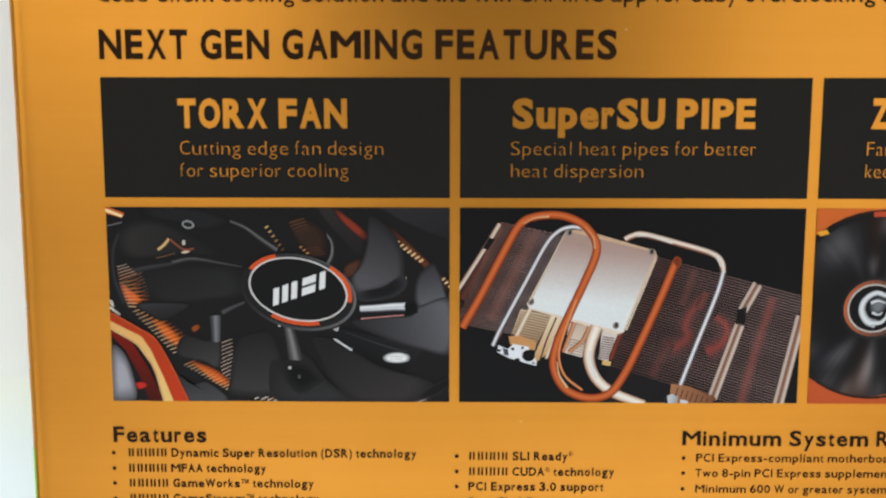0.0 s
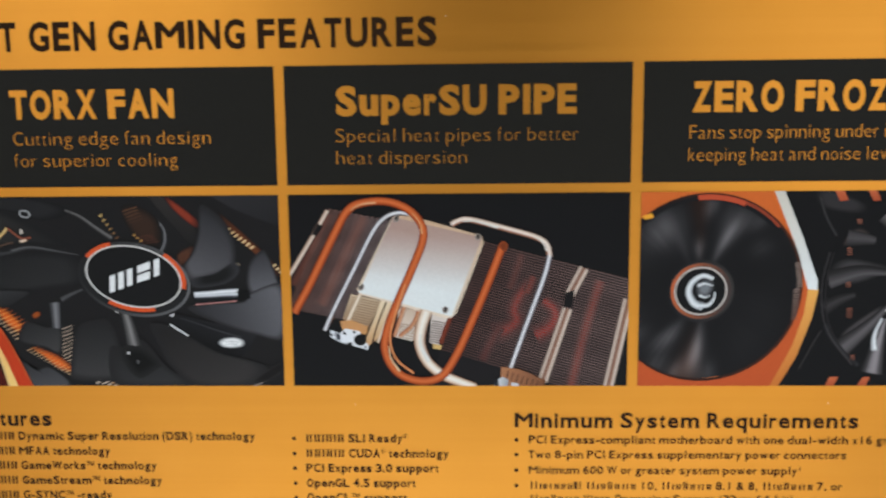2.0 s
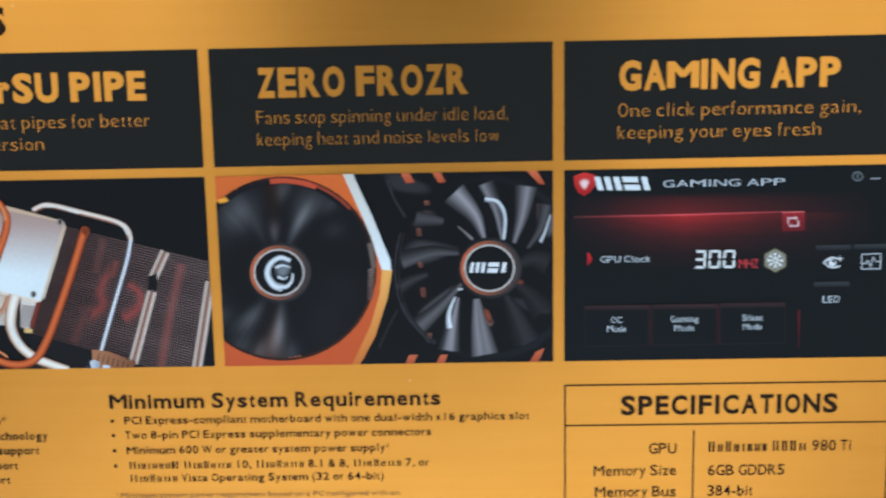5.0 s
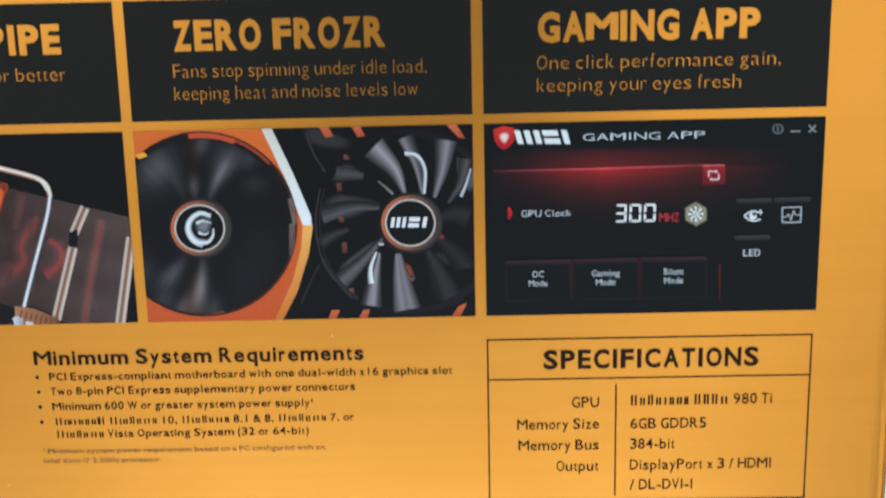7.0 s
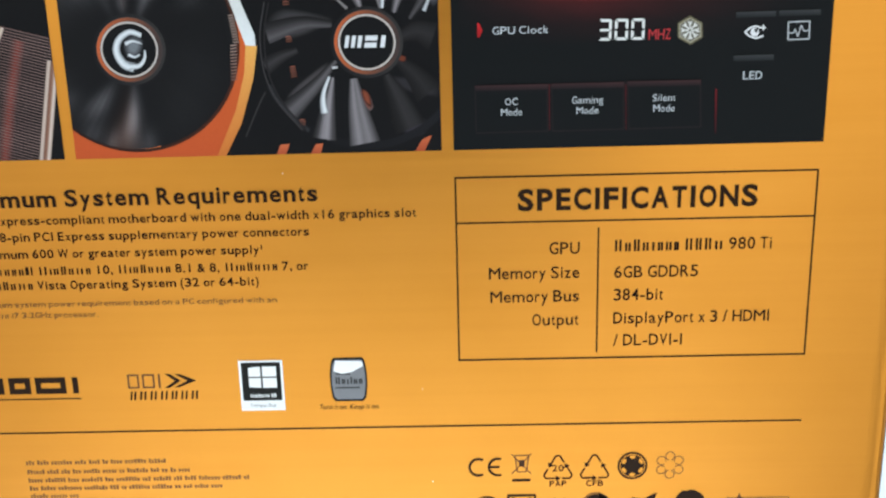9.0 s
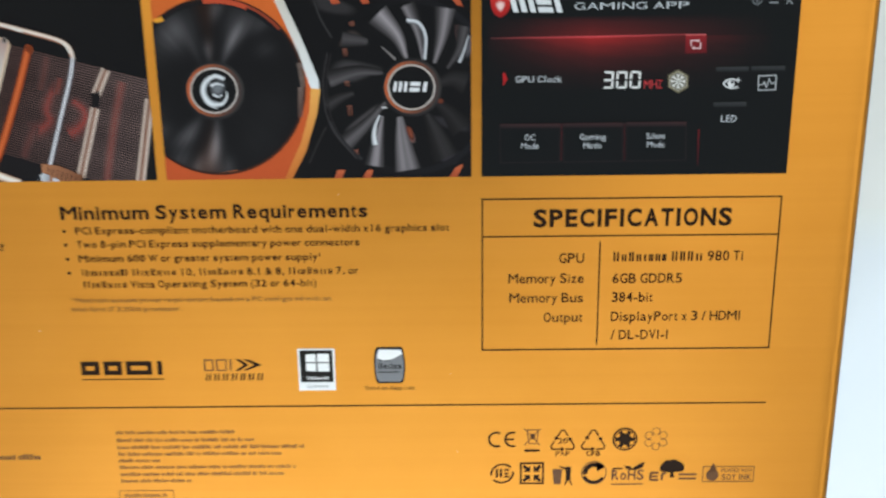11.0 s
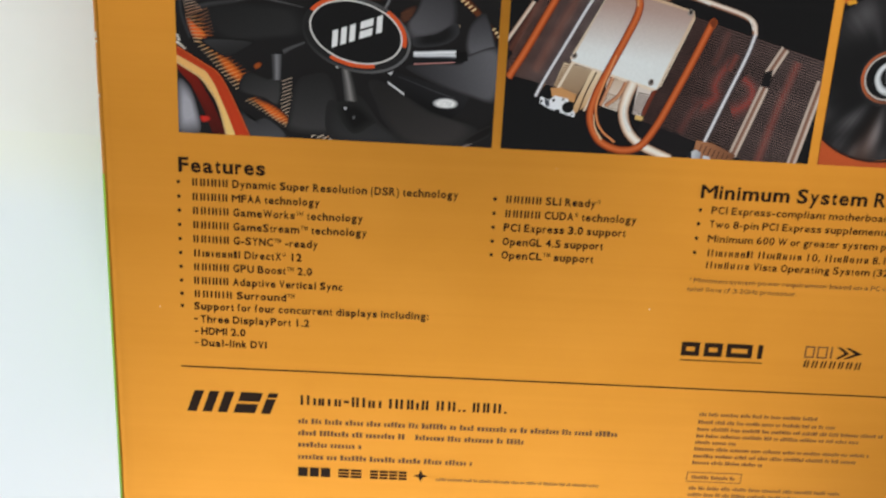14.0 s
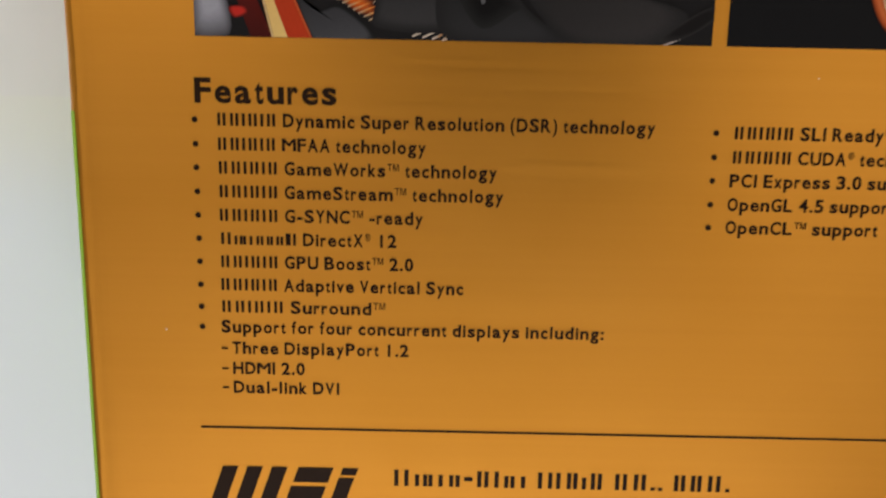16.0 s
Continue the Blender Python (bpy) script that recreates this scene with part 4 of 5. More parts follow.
    pic.ribbon("post", C, [(603, 55), (606, 120), (608, 195)], 60, [(40, 40, 42), (98, 98, 102), (124, 124, 128), (72, 72, 75), (36, 36, 37)], 4, (62, 48))
    pic.ribbon("post", C, [(640, 40), (690, 14), (760, -16)], 30, [(30, 30, 31), (84, 84, 86), (32, 32, 33)], 4, (34, 14))
    pic.glow("blade", C, [(720, 200), (820, 150), (900, 160), (955, 300), (955, 470), (700, 475), (680, 400)], (30, 30, 31), (60, 59, 60), (0.1, 1), (33, 32, 33), 0.75)
    pic.glow("blade", C, [(400, 365), (480, 420), (560, 405), (665, 480), (660, 520), (470, 520)], (44, 44, 46), (76, 76, 80), (0.2, 1), (30, 30, 31), 0.8)
    pic.glow("big_blade", B, [(522, 74), (600, 112), (668, 190), (706, 300), (692, 420), (590, 470), (452, 492), (414, 415), (470, 330), (508, 210)], (40, 40, 43), (94, 93, 98), (-0.35, 1), (36, 35, 37), 0.72)
    pic.glow("shade", B, [(470, 470), (590, 440), (700, 380), (720, 440), (640, 500), (480, 520)], (18, 18, 19), (22, 22, 23), (1, 0), (48, 48, 51), 0.4)
    pic.glow("big_blade", B, [(772, 405), (850, 318), (886, 356), (920, 450), (934, 560), (776, 556)], (50, 50, 54), (104, 104, 110), (0.2, 1), (38, 37, 39), 0.74)
    pic.glow("big_blade", D, [(430, 92), (560, 66), (740, 56), (800, 0), (970, -30), (970, 250), (800, 238), (610, 178)], (38, 38, 41), (104, 104, 110), (1, -0.3), (40, 39, 41), 0.78)
    pic.shape("gloss_edge", D, [(470, 36), (700, 28), (720, 52), (600, 66), (474, 76)], (22, 22, 24))
    pic.ribbon("gloss_highlight", D, [(472, 20), (560, 16), (640, 10), (712, 8)], 44, [(70, 72, 78), (214, 218, 226), (250, 252, 255), (176, 180, 190), (236, 240, 246), (120, 124, 132), (50, 50, 54)], 5, (36, 48))
    pic.stripes("gloss_line", D, (476, 72), (0, 0), (230, -20), 1, 5, (214, 150, 144))
    pic.shape("gloss_edge", D, [(705, 0), (770, -10), (780, 40), (720, 52)], (14, 14, 15))
    pic.glow("plane", D, [(225, 176), (340, 190), (580, 326), (852, 410), (770, 525), (480, 525), (330, 405), (270, 290)], (27, 26, 26), (56, 53, 53), (0.5, 1), (33, 32, 33), 0.7)
    pic.glow("plane", D, [(180, 260), (300, 400), (440, 525), (120, 525), (0, 470), (0, 300), (80, 300)], (28, 28, 28), (50, 50, 52), (0.1, 1), (33, 32, 33), 0.6)
    pic.shape("gloss_blade", D, [(360, 118), (450, 140), (620, 182), (802, 240), (770, 300), (706, 362), (580, 322), (440, 250), (328, 172)], (12, 12, 13), (34, 34, 37), (0.4, -1))
    pic.soft("gloss_highlight", D, [(592, 276), (626, 254), (690, 250), (736, 268), (728, 298), (668, 308), (612, 300)], (252, 254, 255), (70, 72, 78), 0.62)
    pic.stripes("gloss_line", D, (334, 178), (0, 0), (96, 62), 1, 9, (226, 228, 232))
    pic.shape("gloss_highlight", D, [(330, 128), (362, 116), (352, 140)], (196, 196, 200))
    pic.ribbon("post", D, [(92, 112), (112, 190), (134, 296)], 60, [(26, 26, 27), (66, 65, 65), (132, 130, 130), (84, 83, 83), (30, 30, 31)], 5, (52, 82))
    pic.soft("plane", D, [(60, 300), (170, 300), (275, 390), (250, 420), (150, 470), (70, 380)], (12, 12, 12), (32, 32, 32), 0.45)
    pic.ellipse("glint", D, 100, 332, 9, 7, (210, 210, 214))
    pic.ellipse("glint", D, 150, 380, 7, 10, (90, 90, 92))
    pic.ellipse("glint", C, 946, 106, 9, 7, (230, 230, 232))
    pic.ribbon("rim_line", D, [(760, 522), (860, 480), (950, 424)], 6, [(150, 128, 120), (210, 196, 190)])
    pic.soft("plane", D, [(760, 500), (870, 420), (960, 380), (960, 420), (850, 490)], (20, 18, 18), (44, 42, 42), 0.6)
    # top left trim, screw and copper bracket
    pic.shape("trim", A, [(18, 12), (122, 52), (108, 76), (18, 52)], (206, 104, 44))
    pic.shape("trim", A, [(20, 26), (114, 62), (106, 74), (20, 44)], (250, 226, 170))
    pic.ribbon("cable", A, [(20, 122), (70, 110), (110, 100)], 7, [(60, 60, 62), (140, 140, 142), (60, 60, 62)])
    pic.ring("screw", A, 460, 112, 33, 22, 9, (150, 152, 154), 12)
    pic.ribbon("bracket", A, [(300, 245), (330, 222), (358, 188)], 18, [(120, 80, 40), (236, 206, 140), (150, 110, 60)])
    pic.ribbon("bracket", A, [(362, 188), (400, 220), (440, 245), (490, 240)], 14, [(60, 30, 22), (150, 84, 64), (70, 40, 30)])
    pic.ellipse("glint", A, 437, 208, 9, 14, (206, 196, 184))
    pic.ellipse("glint", A, 446, 258, 22, 7, (226, 200, 176), -10)
    pic.stripes("fin_edges", A, (292, 290), (18, -3), (80, -22), 2, 5, (120, 92, 74))
    # orange and cream shroud corner
    pic.soft("trim", C, [(50, 225), (120, 250), (170, 370), (185, 500), (60, 510)], (168, 168, 178), (60, 58, 62), 0.35)
    pic.shape("trim", C, [(48, 118), (160, 190), (250, 330), (335, 512), (260, 512), (205, 380), (130, 240), (52, 160)], (120, 24, 14), (70, 16, 12), (0, 1))
    pic.soft("trim", C, [(180, 412), (230, 408), (244, 430), (200, 446)], (206, 46, 36), (90, 22, 16))
    pic.shape("trim", C, [(46, 38), (130, 82), (286, 176), (360, 300), (468, 512), (380, 512), (330, 380), (258, 228), (214, 166), (46, 90)], (176, 58, 24), (196, 58, 26), (0, 1))
    pic.shape("trim", C, [(46, 82), (214, 166), (262, 234), (330, 378), (386, 512), (332, 512), (276, 330), (186, 206), (46, 128)], (232, 176, 104), (244, 204, 124), (0, 1))
    pic.ribbon("trim_edge", C, [(50, 40), (130, 84), (214, 132), (284, 178), (362, 304), (466, 512)], 9, [(120, 34, 16), (228, 104, 52), (150, 44, 20)], 5)
    pic.ribbon("trim_edge", C, [(50, 126), (186, 206), (276, 330), (334, 512)], 8, [(120, 50, 20), (250, 222, 160), (170, 90, 40)], 5)
    # streaks in the glossy highlights
    for x, y, dx in ((616, 274, 90), (630, 288, 70)):
        pic.ribbon("gloss_streak", D, [(x, y), (x + dx * 0.5, y - 3), (x + dx, y + 2)], 5, [(206, 210, 216), (150, 156, 166), (210, 214, 220)], 4, (2, 5))
    pic.ribbon("gloss_streak", D, [(390, 142), (480, 172), (600, 214), (720, 250)], 16, [(16, 16, 17), (58, 58, 62), (18, 18, 20)], 5, (6, 20))
    # hub
    pic.ellipse("hub", g, 529, 517, 104, 66, (30, 30, 31), 13)
    pic.ring("hub_rim", g, 529, 517, 104, 66, 5, (34, 34, 35), 13, to=(104, 104, 106))
    for s, e in ((196, 236), (300, 362), (58, 112)):
        pic.ring("hub_trim", g, 528, 512, 97, 62, 9, (214, 84, 38), 13, s, e, 16)
    pic.ring("hub_ring", g, 528, 512, 89, 55, 3, (226, 224, 222), 13)
    pic.ellipse("hub_face", g, 528, 512, 86, 52.5, (20, 20, 21), 13)
    mark = lambda x, y: g(528 + x * 0.94 - y * 0.16, 510 - x * 0.33 - y * 0.95)
    for pts in ([(-50, -16), (-39, -16), (-33, 14), (-44, 14)], [(-33, -16), (-22, -16), (-16, 14), (-27, 14)], [(-16, -16), (-5, -16), (1, 14), (-10, 14)],
                [(4, -16), (29, -16), (32, -3), (7, -3)], [(8, 1), (33, 1), (36, 14), (11, 14)], [(37, -16), (48, -16), (54, 14), (43, 14)]):
        pic.shape("maker_mark", mark, pts, (236, 238, 240))


COPPER = [(92, 38, 18), (176, 78, 34), (204, 100, 48), (214, 112, 60), (200, 94, 44), (168, 70, 28), (90, 36, 14)]
SILVER = [(58, 48, 50), (150, 146, 154), (246, 248, 252), (224, 226, 232), (120, 112, 116), (54, 44, 46)]
CREAM = [(150, 92, 58), (240, 228, 210), (250, 246, 240), (236, 214, 190), (140, 84, 54)]


def fin_block(pic, a, b, c, d, count, dark, light, w):
    """Packed cooling fins between the corners a, b (top) and c, d (bottom)."""
    g = GRID_A
    pic.shape("fin_block", g, [a, b, d, c], dark)
    polys = []
    for i in range(count):
        t = (i + 0.5) / count
        x0, y0 = a[0] + (c[0] - a[0]) * t, a[1] + (c[1] - a[1]) * t
        x1, y1 = b[0] + (d[0] - b[0]) * t, b[1] + (d[1] - b[1]) * t
        k = 0.85 + 0.25 * math.sin(i * 2.3)
        tone = tuple(v * k for v in light)
        polys.append([(*g(x0, y0 - w / 2), tone), (*g(x1, y1 - w / 2), tone), (*g(x1, y1 + w / 2), tone), (*g(x0, y0 + w / 2), tone)])
    pic.draw("fin_edges", polys, "stuff")


def heat_pipe_picture():
    pic = Picture(1, (16, 16, 18), "printed picture of a copper heat pipe cooler")
    g = GRID_A
    E, F, G, H = (tile(GRID_A, x, y, 3) for x, y in ((810, 360), (1110, 360), (810, 540), (1110, 540)))
    fin_block(pic, (884, 393), (1000, 417), (806, 572), (912, 594), 50, (32, 20, 20), (70, 48, 44), 1.6)
    for pts, w, tone in (([(950, 408), (912, 480), (868, 566)], 26, (104, 58, 44)), ([(974, 416), (930, 500), (892, 584)], 14, (44, 34, 36)), ([(886, 402), (860, 452), (818, 530)], 18, (92, 52, 42))):
        pic.ribbon("warm_sheen", g, pts, w, [(44, 29, 28), tone, (44, 29, 28)], 4)
    fin_block(pic, (1158, 452), (1428, 525), (1078, 648), (1372, 740), 46, (20, 14, 15), (50, 38, 38), 1.8)
    polys = []
    for i in range(50):
        t = (i + 0.5) / 50
        k = 0.84 + 0.06 * math.sin(i * 0.45)
        near, far = (146 * k, 104 * k, 92 * k), (164 * k, 146 * k, 146 * k)
        polys.append([(*g(884 - 78 * t, 393 + 179 * t - 0.62), near), (*g(1000 - 88 * t, 417 + 177 * t - 0.62), far), (*g(1000 - 88 * t, 417 + 177 * t + 0.62), far), (*g(884 - 78 * t, 393 + 179 * t + 0.62), near)])
    pic.draw("fin_edges", polys, "stuff")
    base = (40, 28, 29)
    for pts, hot in (([(400, -40), (340, 40), (310, 110), (320, 170), (260, 220), (190, 235)], 120), ([(470, 60), (525, 110), (525, 170), (480, 220), (420, 250)], 130)):
        pic.ribbon("red_glow", H, pts, 90, [base, (hot * 0.6, 36, 33), (hot + 20, 48, 40), (hot * 0.62, 36, 33), base], 5, (80, 130))
    pic.ribbon("red_glow", H, [(776, -44), (740, 60), (680, 240), (600, 520)], 70, [base, (92, 44, 38), (124, 52, 42), (84, 42, 36), base], 5)
    pic.ribbon("red_glow", H, [(230, 200), (170, 300), (130, 380)], 60, [base, (84, 38, 34), base], 4)
    pic.ribbon("red_glow", F, [(360, 350), (330, 440), (290, 540)], 56, [base, (86, 46, 40), base], 4)
    pic.ribbon("red_glow", F, [(420, 470), (400, 520), (380, 560)], 50, [base, (120, 50, 40), base], 4)
    polys = []
    for i in range(46):
        t = (i + 0.5) / 46
        k = 0.86 + 0.06 * math.sin(i * 0.4)
        near, far = (112 * k, 80 * k, 74 * k), (160 * k, 134 * k, 130 * k)
        x0, y0, x1, y1 = 1158 - 80 * t, 452 + 196 * t, 1428 - 56 * t, 525 + 215 * t
        polys.append([(*g(x0, y0 - 0.7), near), (*g(x1, y1 - 0.7), far), (*g(x1, y1 + 0.7), far), (*g(x0, y0 + 0.7), near)])
    pic.draw("fin_edges", polys, "stuff")
    pic.shape("shadow", g, [(1078, 648), (1117, 658), (1275, 708), (1275, 716), (1060, 716)], (24, 22, 24))
    # glints where the fins end
    for start, step, count, tone in (((888, 394), (9.4, 1.9), 11, (130, 100, 90)), ((1164, 455), (13.0, 3.5), 20, (92, 70, 66)), ((1428, 528), (-1.9, 7.2), 24, (190, 172, 162))):
        pic.stripes("fin_glints", g, start, step, (3.2, 1.0), count, 2.0, tone)
    # rails
    for p, q, w in (((1341, 503), (1314, 550), 18), ((1309, 575), (1260, 705), 18), ((1418, 560), (1376, 718), 19)):
        dx, dy = q[0] - p[0], q[1] - p[1]
        pic.ribbon("rail", g, [p, ((p[0] + q[0]) / 2, (p[1] + q[1]) / 2), q], w, [(150, 128, 116), (226, 210, 196), (150, 110, 92), (120, 82, 66), (214, 196, 182), (160, 138, 126)], 2)
    pic.shape("clip", g, [(1305, 548), (1322, 542), (1318, 572), (1302, 574)], (20, 18, 20))
    pic.ribbon("rail", g, [(884, 396), (850, 452), (806, 520)], 8, [(120, 92, 80), (236, 222, 206), (206, 176, 156), (90, 60, 50)], 2)
    pic.shape("clip", g, [(866, 420), (876, 424), (864, 442), (854, 440)], (18, 18, 20))
    # connector and block under the plate
    pic.shape("block", G, [(335, 20), (500, 60), (425, 195), (285, 155)], (214, 190, 160), (170, 140, 110), (0, 1))
    pic.stripes("block_edges", G, (338, 36), (-5.5, 13), (150, 34), 11, 5, (112, 86, 66))
    pic.ribbon("block_bar", G, [(392, 10), (350, 90), (310, 170)], 24, [(150, 116, 86), (236, 220, 196), (240, 226, 204), (160, 126, 96)], 3)
    pic.shape("block", G, [(500, 50), (560, 66), (470, 262), (420, 300), (400, 280)], (240, 222, 190), (206, 160, 110), (0, 1))
    pic.ribbon("block_gap", G, [(524, 66), (474, 180), (436, 296)], 9, [(70, 44, 30), (40, 26, 20), (90, 60, 40)], 3)
    pic.ribbon("block_bar", G, [(556, 78), (512, 180), (470, 284)], 15, [(150, 104, 70), (246, 232, 210), (210, 170, 130)], 3)
    pic.ribbon("block_gap", G, [(574, 84), (540, 170), (500, 262)], 7, [(60, 36, 26), (36, 22, 18), (70, 46, 34)], 3)
    pic.shape("bracket", G, [(270, 166), (330, 160), (420, 196), (410, 240), (280, 210)], (206, 150, 96))
    pic.shape("connector", G, [(216, 214), (268, 232), (296, 206), (372, 220), (420, 300), (416, 322), (360, 306), (340, 300), (270, 280), (212, 250)], (238, 242, 250))
    pic.shape("connector", G, [(238, 226), (268, 236), (270, 270), (246, 262)], (70, 74, 84))
    pic.ellipse("connector", G, 376, 268, 34, 31, (16, 16, 18))
    pic.ellipse("connector", G, 292, 232, 9, 8, (40, 40, 46))
    for x, y, w in ((222, 240, 10), (318, 290, 14), (344, 226, 9), (402, 306, 8), (262, 284, 8)):
        pic.shape("connector_gap", G, [(x - w, y - w * 0.5), (x + w * 0.6, y - w * 0.7), (x + w, y + w * 0.4), (x - w * 0.5, y + w * 0.8)], (18, 18, 20))
    pic.ribbon("pipe_tip", G, [(230, 140), (205, 180), (186, 214)], 26, [(110, 62, 36), (214, 160, 112), (240, 200, 150), (130, 76, 46)], 3, (20, 26))
    pic.shape("block", G, [(766, 136), (850, 150), (800, 296), (748, 286)], (224, 212, 204))
    pic.stripes("block_edges", G, (770, 168), (-3, 12), (64, 10), 10, 6, (70, 54, 52))
    pic.ribbon("block_bar", G, [(880, 120), (840, 210), (810, 290)], 26, [(80, 32, 20), (130, 58, 40), (80, 34, 24)], 3)
    pic.shape("block", G, [(768, 292), (816, 300), (808, 322), (766, 316)], (224, 186, 116))
    pic.shape("block", G, [(590, 90), (690, 110), (660, 276), (570, 254)], (200, 176, 156), (236, 226, 214), (0, 1))
    pic.stripes("block_edges", G, (592, 180), (-2, 14), (90, 18), 6, 5, (120, 92, 76))
    for path in (((700, 110), (660, 190), (590, 250)), ((620, 90), (590, 170), (560, 250))):
        pic.ribbon("thin_pipe", G, list(path), 22, [(110, 56, 34), (226, 170, 130), (190, 120, 84), (110, 54, 34)], 5)
    # base plate
    plate = [(1002, 408), (1030, 406), (1160, 444), (1163, 456), (1104, 588), (1092, 592), (938, 548), (932, 538)]
    pic.shape("plate_rim", g, plate, (206, 172, 140), (236, 220, 200), (0, 1))
    rows = []
    for i in range(9):
        t = i / 8
        lx, ly, rx, ry = 1002 - 67 * t, 409 + 135 * t, 1161 - 60 * t, 447 + 141 * t
        row = []
        for k in range(9):
            s = k / 8
            bright = min(1.0, max(0.0, t * 1.5 - 0.12 + 0.25 * (s - 0.5)))
            row.append((*g(lx + (rx - lx) * s, ly + (ry - ly) * s), tuple(m + (n - m) * bright for m, n in zip((176, 148, 138), (232, 238, 240)))))
        rows.append(row)
    pic.draw("base_plate", [[a[k], a[k + 1], b[k + 1], b[k]] for a, b in zip(rows, rows[1:]) for k in range(8)])
    for x, y in ((1008, 412), (1153, 446), (1090, 576), (940, 534)):
        pic.ellipse("screw", g, x, y, 5.5, 6.5, (150, 140, 134), 20)
        pic.ellipse("screw", g, x + 0.6, y - 0.8, 3, 4.4, (54, 48, 46), 20)
    # pipes
    pic.ribbon("silver_pipe", g, [(872, 612), (888, 578), (930, 500), (966, 434), (988, 410), (1010, 402), (1030, 404)], 9, SILVER)
    pic.ribbon("silver_pipe", g, [(1106, 424), (1118, 418), (1140, 415), (1205, 432), (1258, 448), (1276, 462), (1280, 484)], 11, [(96, 58, 44), (236, 214, 196), (248, 240, 232), (186, 130, 104), (70, 40, 32)])
    pic.ribbon("silver_pipe", g, [(1280, 480), (1268, 520), (1234, 604), (1203, 682)], 10, SILVER)
    pic.ribbon("white_pipe", g, [(1056, 578), (1046, 606), (1042, 636), (1054, 668), (1080, 692), (1112, 706), (1140, 716)], 24, CREAM, ends=(22, 16))
    pic.ribbon("copper_pipe", g, [(818, 580), (850, 525), (896, 438), (920, 398), (945, 384), (990, 381), (1030, 396), (1053, 424), (1054, 452), (1034, 500), (1008, 555), (984, 612), (980, 652), (1000, 688), (1040, 704), (1078, 696), (1106, 660), (1136, 600), (1168, 530), (1196, 464)], 15, COPPER)
    pic.ribbon("copper_pipe", g, [(1020, 530), (998, 590), (989, 630), (1000, 665), (1030, 690)], 4, [(206, 104, 54), (240, 168, 112), (206, 104, 54)])
    # hot spots on the bends and along the plate's rim
    for path, w, tone in (([(926, 396), (946, 386), (972, 383)], 4, (250, 190, 140)), ([(1036, 402), (1050, 420), (1053, 440)], 4, (240, 170, 116)), ([(986, 640), (990, 664), (1004, 686)], 4, (250, 214, 170)), ([(1126, 418), (1150, 418), (1190, 430)], 4, (255, 252, 246)), ([(1252, 446), (1268, 456), (1276, 472)], 4, (255, 250, 240)),
                          ([(1044, 620), (1045, 642), (1058, 668)], 7, (255, 255, 252)), ([(1162, 458), (1140, 510), (1108, 584)], 3, (244, 222, 196)), ([(1000, 412), (972, 466), (938, 532)], 2.6, (250, 232, 206))):
        pic.ribbon("glint", g, path, w, [tuple(v * 0.75 for v in tone), tone, tuple(v * 0.75 for v in tone)], 5, (w * 0.4, w))
    pic.soft("pipe_end", g, [(1190, 462), (1197, 454), (1206, 460), (1200, 474)], (120, 52, 24), (150, 70, 34))
    pic.shape("bracket", H, [(232, 416), (330, 430), (470, 492), (440, 530), (220, 530)], (176, 120, 84), (120, 76, 52), (1, 0.5))
    pic.shape("connector", H, [(196, 490), (236, 470), (268, 484), (262, 530), (190, 530)], (226, 230, 236), (150, 156, 166), (1, 0.4))
    pic.shape("connector", H, [(282, 500), (318, 506), (326, 530), (278, 530)], (206, 212, 220))
    pic.stripes("block_edges", H, (270, 438), (26, 9), (-16, 44), 7, 6, (84, 52, 36))
    pic.shape("connector", H, [(192, 486), (212, 484), (216, 522), (194, 520)], (36, 38, 44))


